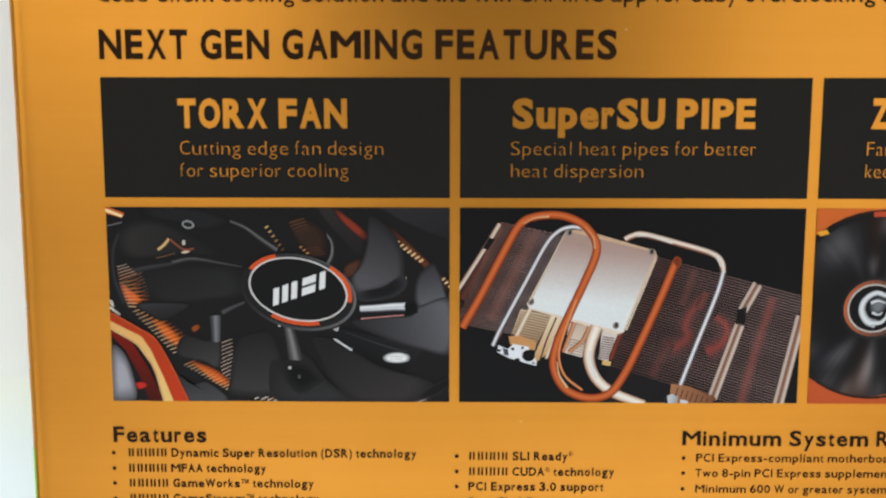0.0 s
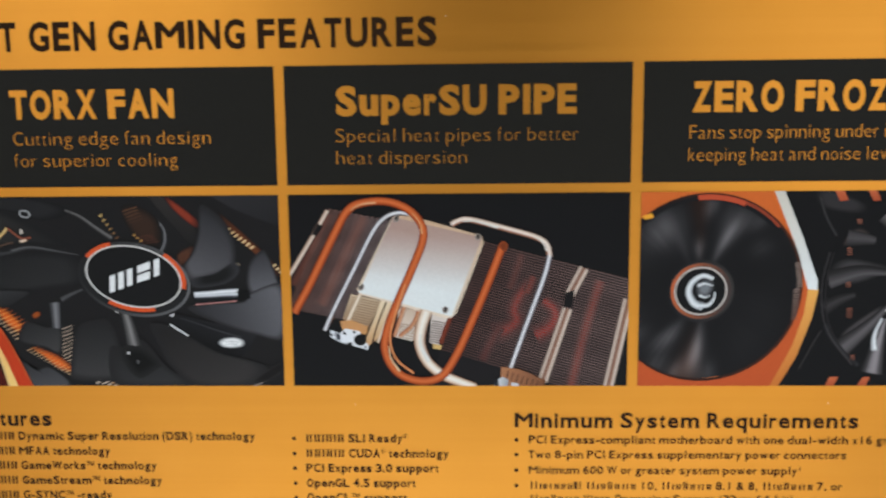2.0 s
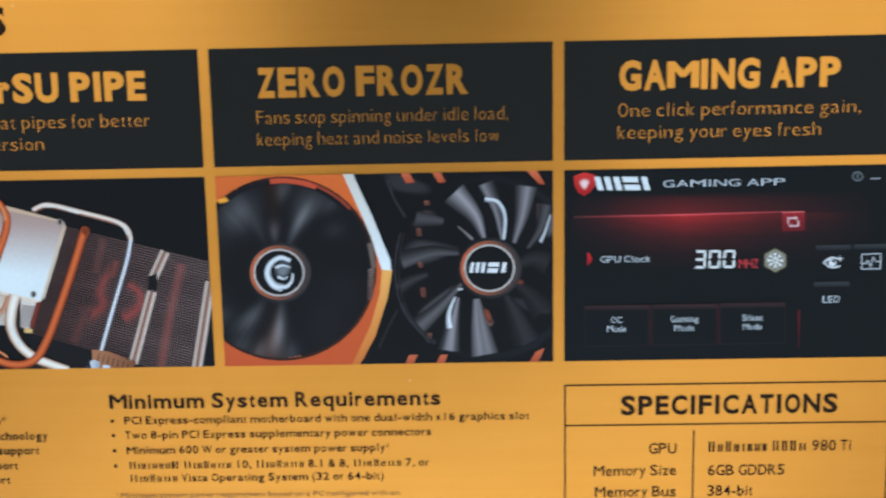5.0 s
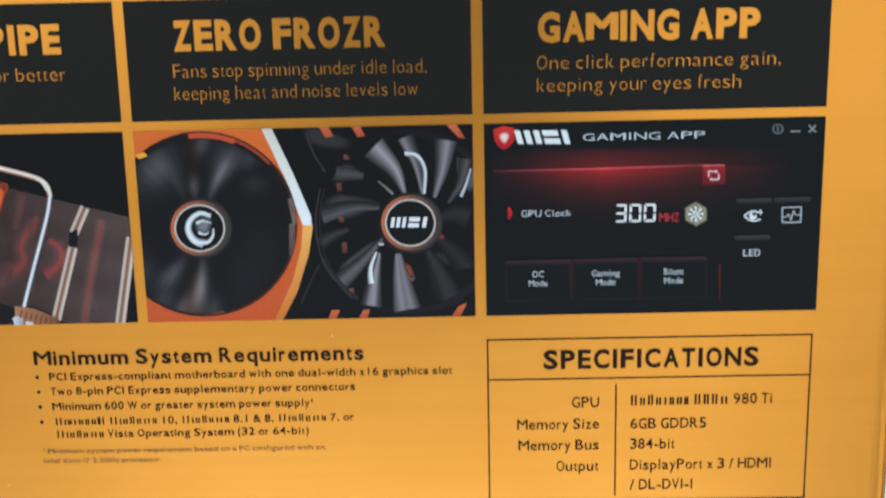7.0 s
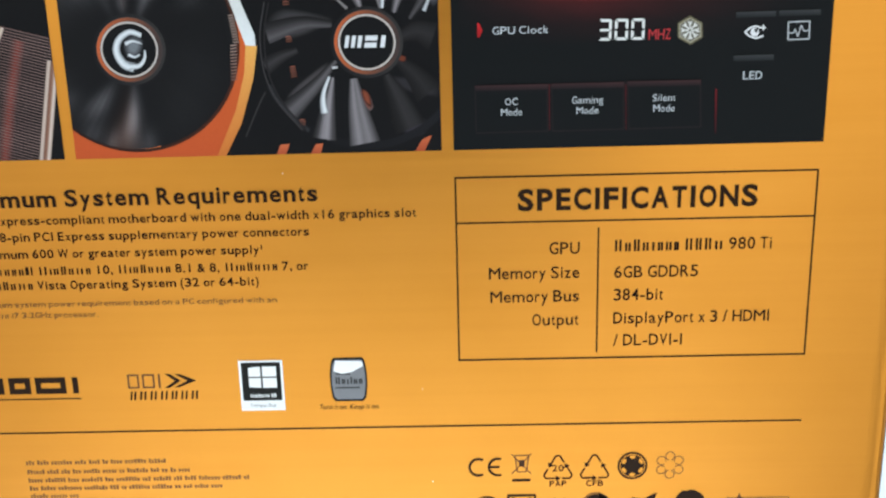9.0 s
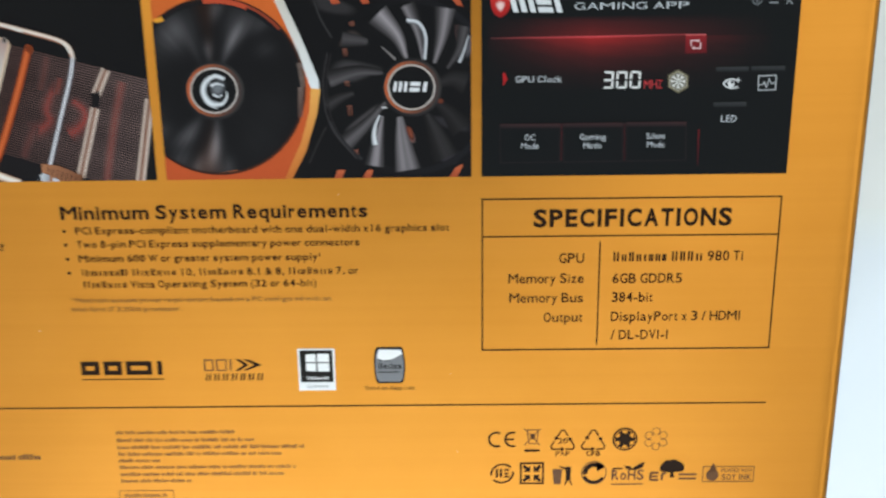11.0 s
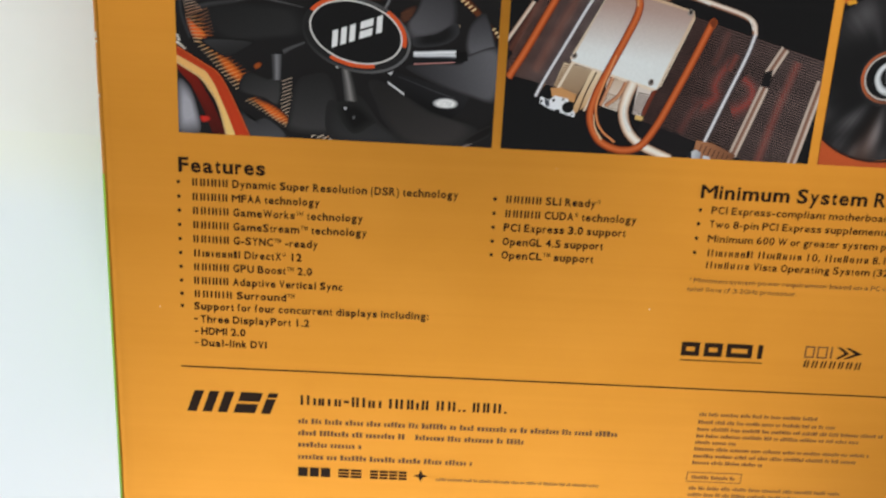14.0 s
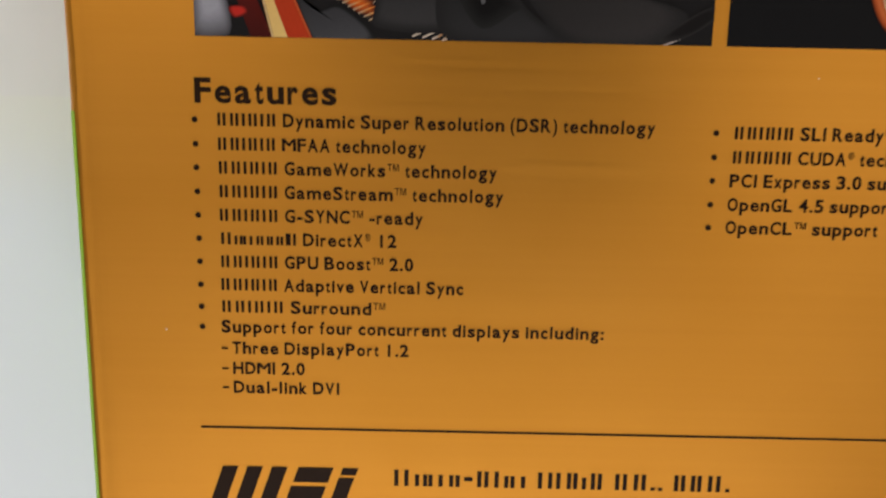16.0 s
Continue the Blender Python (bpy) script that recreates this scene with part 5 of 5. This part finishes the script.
def twin_fan_picture():
    pic = Picture(2, (16, 16, 18), "printed picture of two fans, one spinning in an orange shroud")
    g = GRID_B
    I, J, K, L = (tile(GRID_B, x, y, 3) for x, y in ((380, 300), (670, 300), (380, 475), (670, 475)))
    # dull planes behind the still fan
    pic.soft("plane", J, [(20, 20), (110, 20), (280, 90), (250, 140), (60, 110)], (48, 46, 48), DARK, 0.6)
    pic.soft("plane", J, [(200, 230), (280, 215), (320, 270), (180, 310)], (66, 56, 54), DARK, 0.6)
    pic.soft("plane", J, [(120, 440), (200, 370), (420, 410), (400, 450), (220, 510)], (62, 60, 62), DARK, 0.6)
    pic.soft("plane", J, [(870, 300), (930, 180), (940, 320), (900, 370)], (84, 82, 88), DARK, 0.5)
    pic.soft("plane", L, [(690, 150), (900, 190), (920, 250), (760, 220)], (44, 42, 46), DARK, 0.6)
    pic.soft("plane", L, [(200, 240), (330, 130), (410, 90), (330, 240), (240, 290)], (72, 68, 70), DARK, 0.6)
    pic.soft("plane", L, [(700, 340), (860, 350), (840, 430), (720, 400)], (50, 46, 54), DARK, 0.6)
    for P_, pts in ((J, [(110, 10), (158, 10), (190, 70), (146, 76)]), (J, [(280, 10), (325, 10), (356, 68), (318, 74)]), (J, [(785, 8), (838, 6), (884, 82), (850, 78)]),
                    (L, [(140, 512), (162, 462), (206, 460), (184, 512)]), (L, [(300, 512), (330, 462), (366, 458), (350, 508)]), (L, [(800, 498), (836, 444), (882, 424), (846, 498)])):
        pic.shape("shroud_mark", P_, pts, (206, 108, 68), (170, 74, 44), (0, 1))
    pic.ring("fan_rim", g, 862, 474, 166, 164, 12, (14, 14, 16), 0, 0, 360, 48, (30, 30, 34))
    pic.ribbon("cable", L, [(120, 190), (150, 250), (210, 320), (300, 400)], 26, [(20, 20, 22), (56, 56, 60), (22, 22, 24)])
    for P_, s, n, st in ((J, (200, 320), 4, (1, 11)), (J, (205, 488), 4, (2, 10)), (L, (222, 108), 5, (1, 11)), (L, (256, 350), 3, (1, 10)), (J, (240, 172), 3, (2, 9))):
        pic.stripes("fin_edges", P_, s, st, (26, -2), n, 3.6, (176, 110, 88), (140, 84, 66))
    pic.stripes("fin_edges", J, (836, 190), (1, 15), (26, -4), 11, 6, (96, 72, 70), (110, 84, 80))
    near = lambda x, y: g(866 + (x - 800) * 0.5636, 475 + (y - 312) * 0.5636 - (x - 800) * 0.0053)
    def blade(path, ends, tones):
        """One curved blade from hub to tip: its widths there, and its greys from one edge to the other."""
        pic.ribbon("blade", near, path, 0, [(v, v * 0.96, v * 0.99) for v in reversed(tones)], 6, ends)

    # dim blades round the far side, then the lit ones
    blade([(890, 300), (940, 285), (985, 300)], (30, 80), (22, 34, 44, 36, 22))
    blade([(884, 360), (930, 400), (970, 450)], (26, 84), (22, 30, 40, 32, 20))
    blade([(850, 400), (880, 460), (915, 545)], (24, 90), (20, 30, 48, 44, 22))
    blade([(655, 165), (620, 160), (570, 156)], (24, 52), (34, 66, 76, 56, 30))
    blade([(704, 262), (620, 258), (522, 284)], (18, 58), (26, 40, 64, 88, 58))
    blade([(606, 330), (560, 346), (514, 372)], (18, 50), (24, 38, 58, 46, 24))
    blade([(712, 360), (650, 428), (576, 494)], (14, 62), (28, 56, 98, 84, 30))
    blade([(784, 222), (752, 146), (688, 76)], (16, 86), (34, 112, 158, 120, 76, 26))
    blade([(842, 224), (826, 130), (790, 44)], (14, 54), (22, 52, 92, 132, 64))
    blade([(876, 234), (900, 150), (914, 56)], (16, 74), (40, 92, 140, 108, 60, 24))
    blade([(920, 252), (962, 190), (982, 116)], (12, 52), (22, 50, 84, 60, 28))
    blade([(702, 404), (686, 480), (672, 570)], (12, 70), (24, 60, 134, 148, 80, 30))
    blade([(760, 408), (770, 490), (786, 584)], (24, 90), (34, 104, 138, 112, 128, 92, 28))
    pic.ribbon("blade_edge", near, [(700, 180), (724, 200), (748, 222)], 12, [(40, 38, 38), (150, 144, 144), (40, 38, 38)], 4, (4, 12))
    pic.ribbon("gloss_highlight", near, [(786, 96), (826, 106), (848, 150), (844, 222)], 16, [(96, 98, 102), (236, 240, 246), (176, 180, 186), (70, 70, 74)], 6, (17, 12))
    pic.ribbon("gloss_highlight", near, [(992, 146), (976, 196), (960, 232)], 10, [(60, 60, 64), (220, 224, 230), (70, 70, 74)], 4, (6, 14))
    pic.ribbon("gloss_highlight", near, [(692, 402), (676, 440), (672, 470), (676, 500)], 13, [(90, 90, 94), (240, 244, 248), (206, 210, 216), (70, 70, 72)], 5, (8, 24))
    pic.ribbon("gloss_line", near, [(700, 378), (716, 377)], 6, [(190, 190, 194), (226, 226, 230)], 2)
    pic.soft("warm_gap", near, [(776, 440), (800, 448), (812, 486), (796, 492)], (128, 70, 54), (84, 76, 78), 0.5)
    pic.soft("warm_gap", near, [(884, 346), (908, 352), (904, 366), (886, 362)], (110, 52, 34), (26, 25, 27), 0.5)
    for dx, tone in ((0, (74, 70, 72)), (12, (48, 45, 47))):
        pic.ribbon("fan_guard", near, [(520 + dx, 200), (504 + dx, 290), (512 + dx, 390), (548 + dx, 470), (612 + dx, 545)], 5, [(20, 19, 20), tone, (22, 21, 22)], 6)
    pic.ribbon("casing_edge", near, [(478, 30), (500, 90), (536, 150)], 9, [(16, 16, 17), (62, 60, 62), (16, 16, 17)], 4)
    pic.ribbon("casing_edge", near, [(452, 560), (490, 480), (512, 440)], 7, [(16, 16, 17), (58, 55, 56), (16, 16, 17)], 4)
    pic.soft("warm_gap", L, [(556, 210), (590, 230), (600, 290), (570, 270)], (130, 66, 46), DARK)
    # orange shroud with its white stripe
    pic.shape("shroud", g, [(375, 306), (606, 306), (640, 380), (672, 460), (690, 480), (676, 560), (628, 655), (375, 660)], (214, 106, 44), (196, 84, 42), (0, 1))
    pic.shape("shroud_stripe", g, [(606, 308), (624, 308), (660, 386), (691, 462), (692, 479), (676, 478), (650, 404)], (214, 208, 196), (236, 242, 246), (0, 1))
    pic.shape("shroud_edge", g, [(676, 478), (694, 479), (686, 528), (664, 596), (636, 648), (622, 648), (656, 576), (672, 520)], (240, 178, 90), (206, 116, 50), (0, 1))
    pic.ellipse("fan_well", g, 500, 476, 166, 162, (22, 22, 24))
    pic.ring("fan_rim", g, 500, 476, 167, 163, 5, (30, 22, 20), 0, 0, 360, 48, (70, 36, 24))
    pic.ring("shroud_trim", g, 500, 476, 163, 160, 9, (192, 78, 48), 0, 262, 292, 14)
    pic.ring("shroud_trim", g, 500, 476, 163, 160, 5, (150, 62, 40), 0, 292, 318, 14)
    pic.ring("shroud_trim", g, 500, 472, 164, 162, 7, (214, 120, 62), 0, 78, 112, 14)
    pic.shape("glint", I, [(10, 165), (60, 148), (76, 170), (30, 184)], (240, 168, 50))
    pic.stripes("fin_edges", I, (812, 400), (2, 12), (26, -2), 11, 6, (150, 130, 120))
    pic.stripes("fin_edges", K, (816, 10), (-0.3, 14), (30, -3), 12, 6, (160, 136, 126), (120, 90, 80))
    # blurred spinning blades: soft grey sectors
    # (angle, half-width, height, reach, depth) of each streak of light
    bumps = ((134, 15, 78, 0.75, 0.28), (120, 7, 30, 0.4, 0.3), (101, 7, 70, 0.25, 0.16), (97, 5, 64, 0.92, 0.2), (84, 5, 26, 0.8, 0.3), (73, 7, 108, 0.55, 0.42), (62, 5, 40, 0.95, 0.2), (44, 8, 26, 0.7, 0.18), (160, 14, 16, 0.85, 0.3),
             (208, 12, 40, 0.95, 0.3), (224, 8, 52, 0.9, 0.25), (243, 8, 78, 0.5, 0.3), (252, 6, 44, 0.95, 0.2), (265, 5, 60, 0.95, 0.2), (274, 7, 118, 0.6, 0.4), (287, 6, 50, 0.95, 0.2), (318, 18, 10, 0.7, 0.4), (350, 16, 8, 0.6, 0.4))

    def spin_tone(a, t):
        v = 0.0
        for centre, wide, high, reach, depth in bumps:
            d = (a - centre + 10 * t + 180) % 360 - 180
            v += high * math.exp(-(d / wide) ** 2) * math.exp(-((t - reach) / depth) ** 2)
        v *= 0.86 * (0.9 + 0.1 * math.sin(a * 0.9 + 5 * math.sin(a * 0.13)))
        warm = 16 * math.exp(-((a - 262) / 9) ** 2) * t + 14 * math.exp(-((a - 96) / 6) ** 2) * t
        return (20 + v * 0.97 + warm, 20 + v * 0.94, 22 + v * 0.95 - warm * 0.5)

    polys, na, nr = [], 150, 14
    point = lambda i, k: (*g(500 - 4 + (42 + 112 * k / nr) * math.cos(radians(i * 360 / na)), 480 - (42 + 112 * k / nr) * math.sin(radians(i * 360 / na))), spin_tone(i * 360 / na, k / nr))
    for i in range(na):
        for k in range(nr):
            polys.append([point(i, k), point(i + 1, k), point(i + 1, k + 1), point(i, k + 1)])
    pic.draw("spinning_rotor", polys)
    for cx, cy in ((494, 483), (866, 475)):
        pic.ring("hub_rim", g, cx, cy, 57, 54, 8, (26, 26, 28), 0, to=(52, 50, 50))
        pic.ellipse("hub", g, cx, cy, 52, 49, (70, 62, 60))
        pic.ring("hub_trim", g, cx, cy, 51, 48, 5, (196, 98, 54), 0, to=(64, 54, 53), n=40)
        pic.ring("hub_ring", g, cx, cy, 45, 42, 2.8, (206, 198, 192), 0)
        pic.ellipse("hub_face", g, cx, cy, 41.5, 38.5, (18, 18, 20))
    # plain pale crescent in place of the emblem, and plain bars in place of the maker's mark
    tones = [(90, 92, 96), (216, 222, 228), (236, 240, 244), (150, 154, 160)]
    pic.soft("emblem", g, [(486, 472), (500, 462), (516, 468), (514, 484), (502, 496), (488, 490)], (120, 124, 130), (22, 22, 24), 0.35)
    pic.ribbon("emblem", g, [(514, 462), (496, 457), (479, 468), (474, 486), (484, 504), (500, 510)], 12, tones, 6, (8, 15))
    pic.ribbon("emblem", g, [(492, 508), (508, 507), (517, 496), (518, 484)], 8, tones, 5, (10, 3))
    pic.ribbon("emblem", g, [(488, 474), (500, 470), (514, 474)], 6, tones, 4, (7, 2))
    pic.ribbon("emblem", g, [(492, 490), (502, 494), (510, 490)], 5, tones, 4, (6, 2))
    bar = lambda x, y: g(866 + x + 0.18 * y, 474 - y)
    for pts in ([(-34, -9), (-28, -9), (-28, 9), (-34, 9)], [(-24, -9), (-18, -9), (-18, 9), (-24, 9)], [(-14, -9), (-8, -9), (-8, 9), (-14, 9)], [(-3, -9), (16, -9), (16, -1.5), (-3, -1.5)], [(-3, 1.5), (16, 1.5), (16, 9), (-3, 9)], [(22, -9), (29, -9), (29, 9), (22, 9)]):
        pic.shape("maker_mark", bar, pts, (236, 238, 242))


def app_picture():
    pic = Picture(3, (15, 18, 20), "printed screen picture of a dark red control program")
    ob = pic.ob
    S = tile(GRID_B, 990, 290, 1.94)
    T = tile(GRID_C, 800, 0, 2.03)
    # red light band above and below the thin bright line
    cols = ((40, 0.1), (150, 0.3), (300, 0.75), (420, 1.0), (560, 0.8), (700, 0.55), (850, 0.35), (1000, 0.12), (1090, 0.0))
    ground, red = (15, 18, 20), (162, 38, 38)
    tone = lambda k: tuple(a + (b - a) * k for a, b in zip(ground, red))
    upper = ((112, 0.05), (136, 0.4), (160, 0.52), (184, 0.6))
    lower = ((186, 1.0), (220, 0.66), (262, 0.34), (318, 0.12), (380, 0.0))
    for rows in (upper, lower):
        polys = []
        for (y0, k0), (y1, k1) in zip(rows, rows[1:]):
            for (x0, c0), (x1, c1) in zip(cols, cols[1:]):
                tilt = lambda x, y: (*S(x, y - (x - 50) * 0.022), )
                polys.append([(*tilt(x0, y0), tone(k0 * c0)), (*tilt(x1, y0), tone(k0 * c1)), (*tilt(x1, y1), tone(k1 * c1)), (*tilt(x0, y1), tone(k1 * c0))])
        pic.draw("red_band", polys)
    pic.draw("red_line", [[(*S(50, 182), (90, 50, 52)), (*S(420, 174), (236, 92, 96)), (*S(420, 180), (200, 60, 66)), (*S(50, 187), (60, 36, 38))], [(*S(420, 174), (236, 92, 96)), (*S(770, 164), (150, 60, 62)), (*S(770, 169), (120, 40, 44)), (*S(420, 180), (200, 60, 66))]])
    pic.shape("refresh_key", S, [(764, 166), (840, 164), (842, 230), (764, 234)], (150, 34, 40), (96, 22, 28), (0, 1))
    pic.shape("refresh_key", S, [(764, 166), (840, 164), (840, 168), (764, 170)], (220, 110, 110))
    sign = lambda x, y: S(802 + x, 201 + y)
    for pts in ([(-20, -16), (8, -16), (8, -11), (-15, -11), (-15, 6), (-20, 6)], [(20, 16), (-8, 16), (-8, 11), (15, 11), (15, -6), (20, -6)], [(6, -20), (16, -13), (6, -7)], [(-6, 20), (-16, 13), (-6, 7)]):
        pic.shape("refresh_arrow", sign, pts, (232, 200, 200))
    pic.shape("shield", S, [(48, 44), (84, 30), (122, 40), (120, 80), (104, 100), (84, 112), (64, 100), (52, 78)], (206, 52, 44), (160, 26, 28), (0, 1))
    pic.soft("shield_mark", S, [(66, 62), (84, 50), (104, 58), (100, 76), (88, 92), (74, 84)], (244, 214, 210), (190, 44, 42), 0.45)
    mark = lambda x, y: S(132 + x - y * 0.28, 92 - y)
    for pts in ([(0, 0), (20, 0), (20, 46), (0, 46)], [(32, 0), (52, 0), (52, 46), (32, 46)], [(64, 0), (84, 0), (84, 46), (64, 46)], [(94, 0), (148, 0), (148, 19), (94, 19)], [(94, 27), (148, 27), (148, 46), (94, 46)], [(160, 0), (180, 0), (180, 46), (160, 46)]):
        pic.shape("maker_mark", mark, pts, (232, 236, 240))

    def label(name, body, grid, x0, x1, y, cap, mat, bold=0.0):
        (u0, v0), (u1, _), (_, v1) = grid(x0, y), grid(x1, y), grid(x0, y - cap)
        words(name, body, u0, u1, v0, v1 - v0, mat, ob, pic.layer + 1.5, bold)

    # seven-segment figures
    for n, (x, keys) in enumerate(((504, "abgcd"), (558, "abcdef"), (612, "abcdef"))):
        seg = {"a": [(4, 0), (42, 0), (36, 9), (10, 9)], "g": [(6, 31), (38, 31), (38, 40), (6, 40)], "d": [(4, 70), (40, 70), (34, 61), (10, 61)], "b": [(44, 2), (44, 34), (35, 30), (35, 10)], "c": [(44, 37), (44, 68), (35, 60), (35, 42)], "f": [(0, 4), (9, 11), (9, 30), (0, 34)], "e": [(0, 38), (9, 42), (9, 58), (0, 68)]}
        for k in keys:
            pic.shape("figure_segment", T, [(x + px + 4 - (y - 35) * 0.05, 150 + y - n) for px, y in seg[k]], (240, 242, 240))
    for k, col in ((46, (104, 98, 76)), (40, (170, 164, 140)), (36, (120, 118, 108))):
        pic.shape("hexagon_key", T, [(809 + k * 1.03 * math.cos(radians(90 + 60 * i)), 188 + k * 1.05 * math.sin(radians(90 + 60 * i))) for i in range(6)], col)
    for i in range(8):
        a = radians(45 * i)
        pic.shape("snow_arm", T, [(809 + x * math.cos(a) - y * math.sin(a), 188 + x * math.sin(a) + y * math.cos(a)) for x, y in ((4, -2), (18, -2.5), (30, -8), (27, 0), (30, 8), (18, 2.5), (4, 2))], (236, 236, 232))
    pic.shape("play_mark", T, [(110, 160), (116, 160), (128, 184), (116, 208), (110, 208)], (206, 40, 44), (150, 26, 30), (0, 1))
    # mode keys with dull red rims
    for a, b, y in ((100, 342, 365), (352, 592, 360), (602, 844, 354)):
        pic.shape("mode_key", T, [(a, y), (b, y - 4), (b, y + 152), (a + 2, y + 158)], (34, 28, 30))
        pic.shape("mode_key", T, [(a + 4, y + 18), (b - 5, y + 14), (b - 5, y + 148), (a + 6, y + 153)], (15, 18, 20))
        pic.shape("mode_key", T, [(a, y), (b, y - 4), (b, y + 14), (a, y + 18)], (62, 40, 42), (30, 26, 28), (0, 1))
    for x in (346, 597):
        pic.shape("red_rule", T, [(x - 1.5, 362), (x + 1.5, 362), (x + 1, 512), (x - 1, 512)], (84, 26, 30))
    pic.shape("red_rule", T, [(890, 380), (896, 380), (892, 526), (887, 526)], (110, 26, 32), (50, 20, 24), (0, 1))
    for a, b, y in ((960, 1090, 130), (1100, 1236, 126), (950, 1082, 272)):
        pic.shape("key_rim", T, [(a, y), (b, y - 3), (b, y + 16), (a, y + 19)], (62, 64, 66), (30, 33, 35), (0, 1))
    pic.draw("eye_sign", [[(*T(*p), (236, 238, 240)) for p in q] for q in stroke([(988, 196), (1004, 182), (1024, 176), (1040, 182)], 6) + stroke([(988, 196), (1004, 210), (1024, 216), (1048, 208)], 6)])
    pic.ellipse("eye_sign", T, 1020, 196, 14, 14, (236, 238, 240))
    pic.ellipse("eye_sign", T, 1024, 190, 6, 6, (15, 18, 20))
    pic.shape("eye_sign", T, [(1048, 168), (1051, 178), (1061, 181), (1051, 184), (1048, 194), (1045, 184), (1035, 181), (1045, 178)], (236, 238, 240))
    pic.draw("chart_sign", [[(*T(*p), (206, 210, 214)) for p in q] for q in stroke([(1130, 164), (1200, 161), (1197, 219), (1128, 221), (1130, 164)], 4) + stroke([(1130, 200), (1146, 199), (1152, 186), (1160, 212), (1172, 174), (1180, 194), (1198, 190)], 3.5)])
    pic.ring("window_key", S, 1022, 44, 19, 17, 5, (110, 114, 118))
    pic.shape("window_key", S, [(1019, 36), (1025, 36), (1025, 52), (1019, 52)], (110, 114, 118))
    pic.shape("window_key", S, [(1066, 50), (1100, 49), (1100, 54), (1066, 55)], (150, 154, 158))
    pic.draw("window_key", [[(*S(*p), (150, 154, 158)) for p in q] for q in stroke([(1128, 32), (1152, 56)], 5) + stroke([(1152, 32), (1128, 56)], 5)])
    label("screen_text", "GAMING APP", S, 354, 772, 82, 24, PALE_INK, -0.004)
    label("screen_text", "GPU Clock", T, 160, 344, 198, 25, PALE_INK)
    label("screen_text", "MHZ", T, 672, 744, 218, 34, RED_INK)
    for body, a, b, c, d, y in (("OC", 200, 242, 186, 256, 430), ("Gaming", 420, 522, 434, 506, 426), ("Silent", 684, 758, 686, 756, 420)):
        label("screen_text", body, T, a, b, y, 23, PALE_INK)
        label("screen_text", "Mode", T, c, d, y + 34, 23, PALE_INK)
    label("screen_text", "LED", T, 980, 1042, 350, 26, PALE_INK)


PALE_INK = plain("pale_screen_ink", lin((188, 193, 198)), 0.5, vary=0.02, spec=0.22)
RED_INK = plain("red_screen_ink", lin((176, 52, 56)), 0.5, vary=0.02, spec=0.22)
fan_picture()
heat_pipe_picture()
twin_fan_picture()
app_picture()
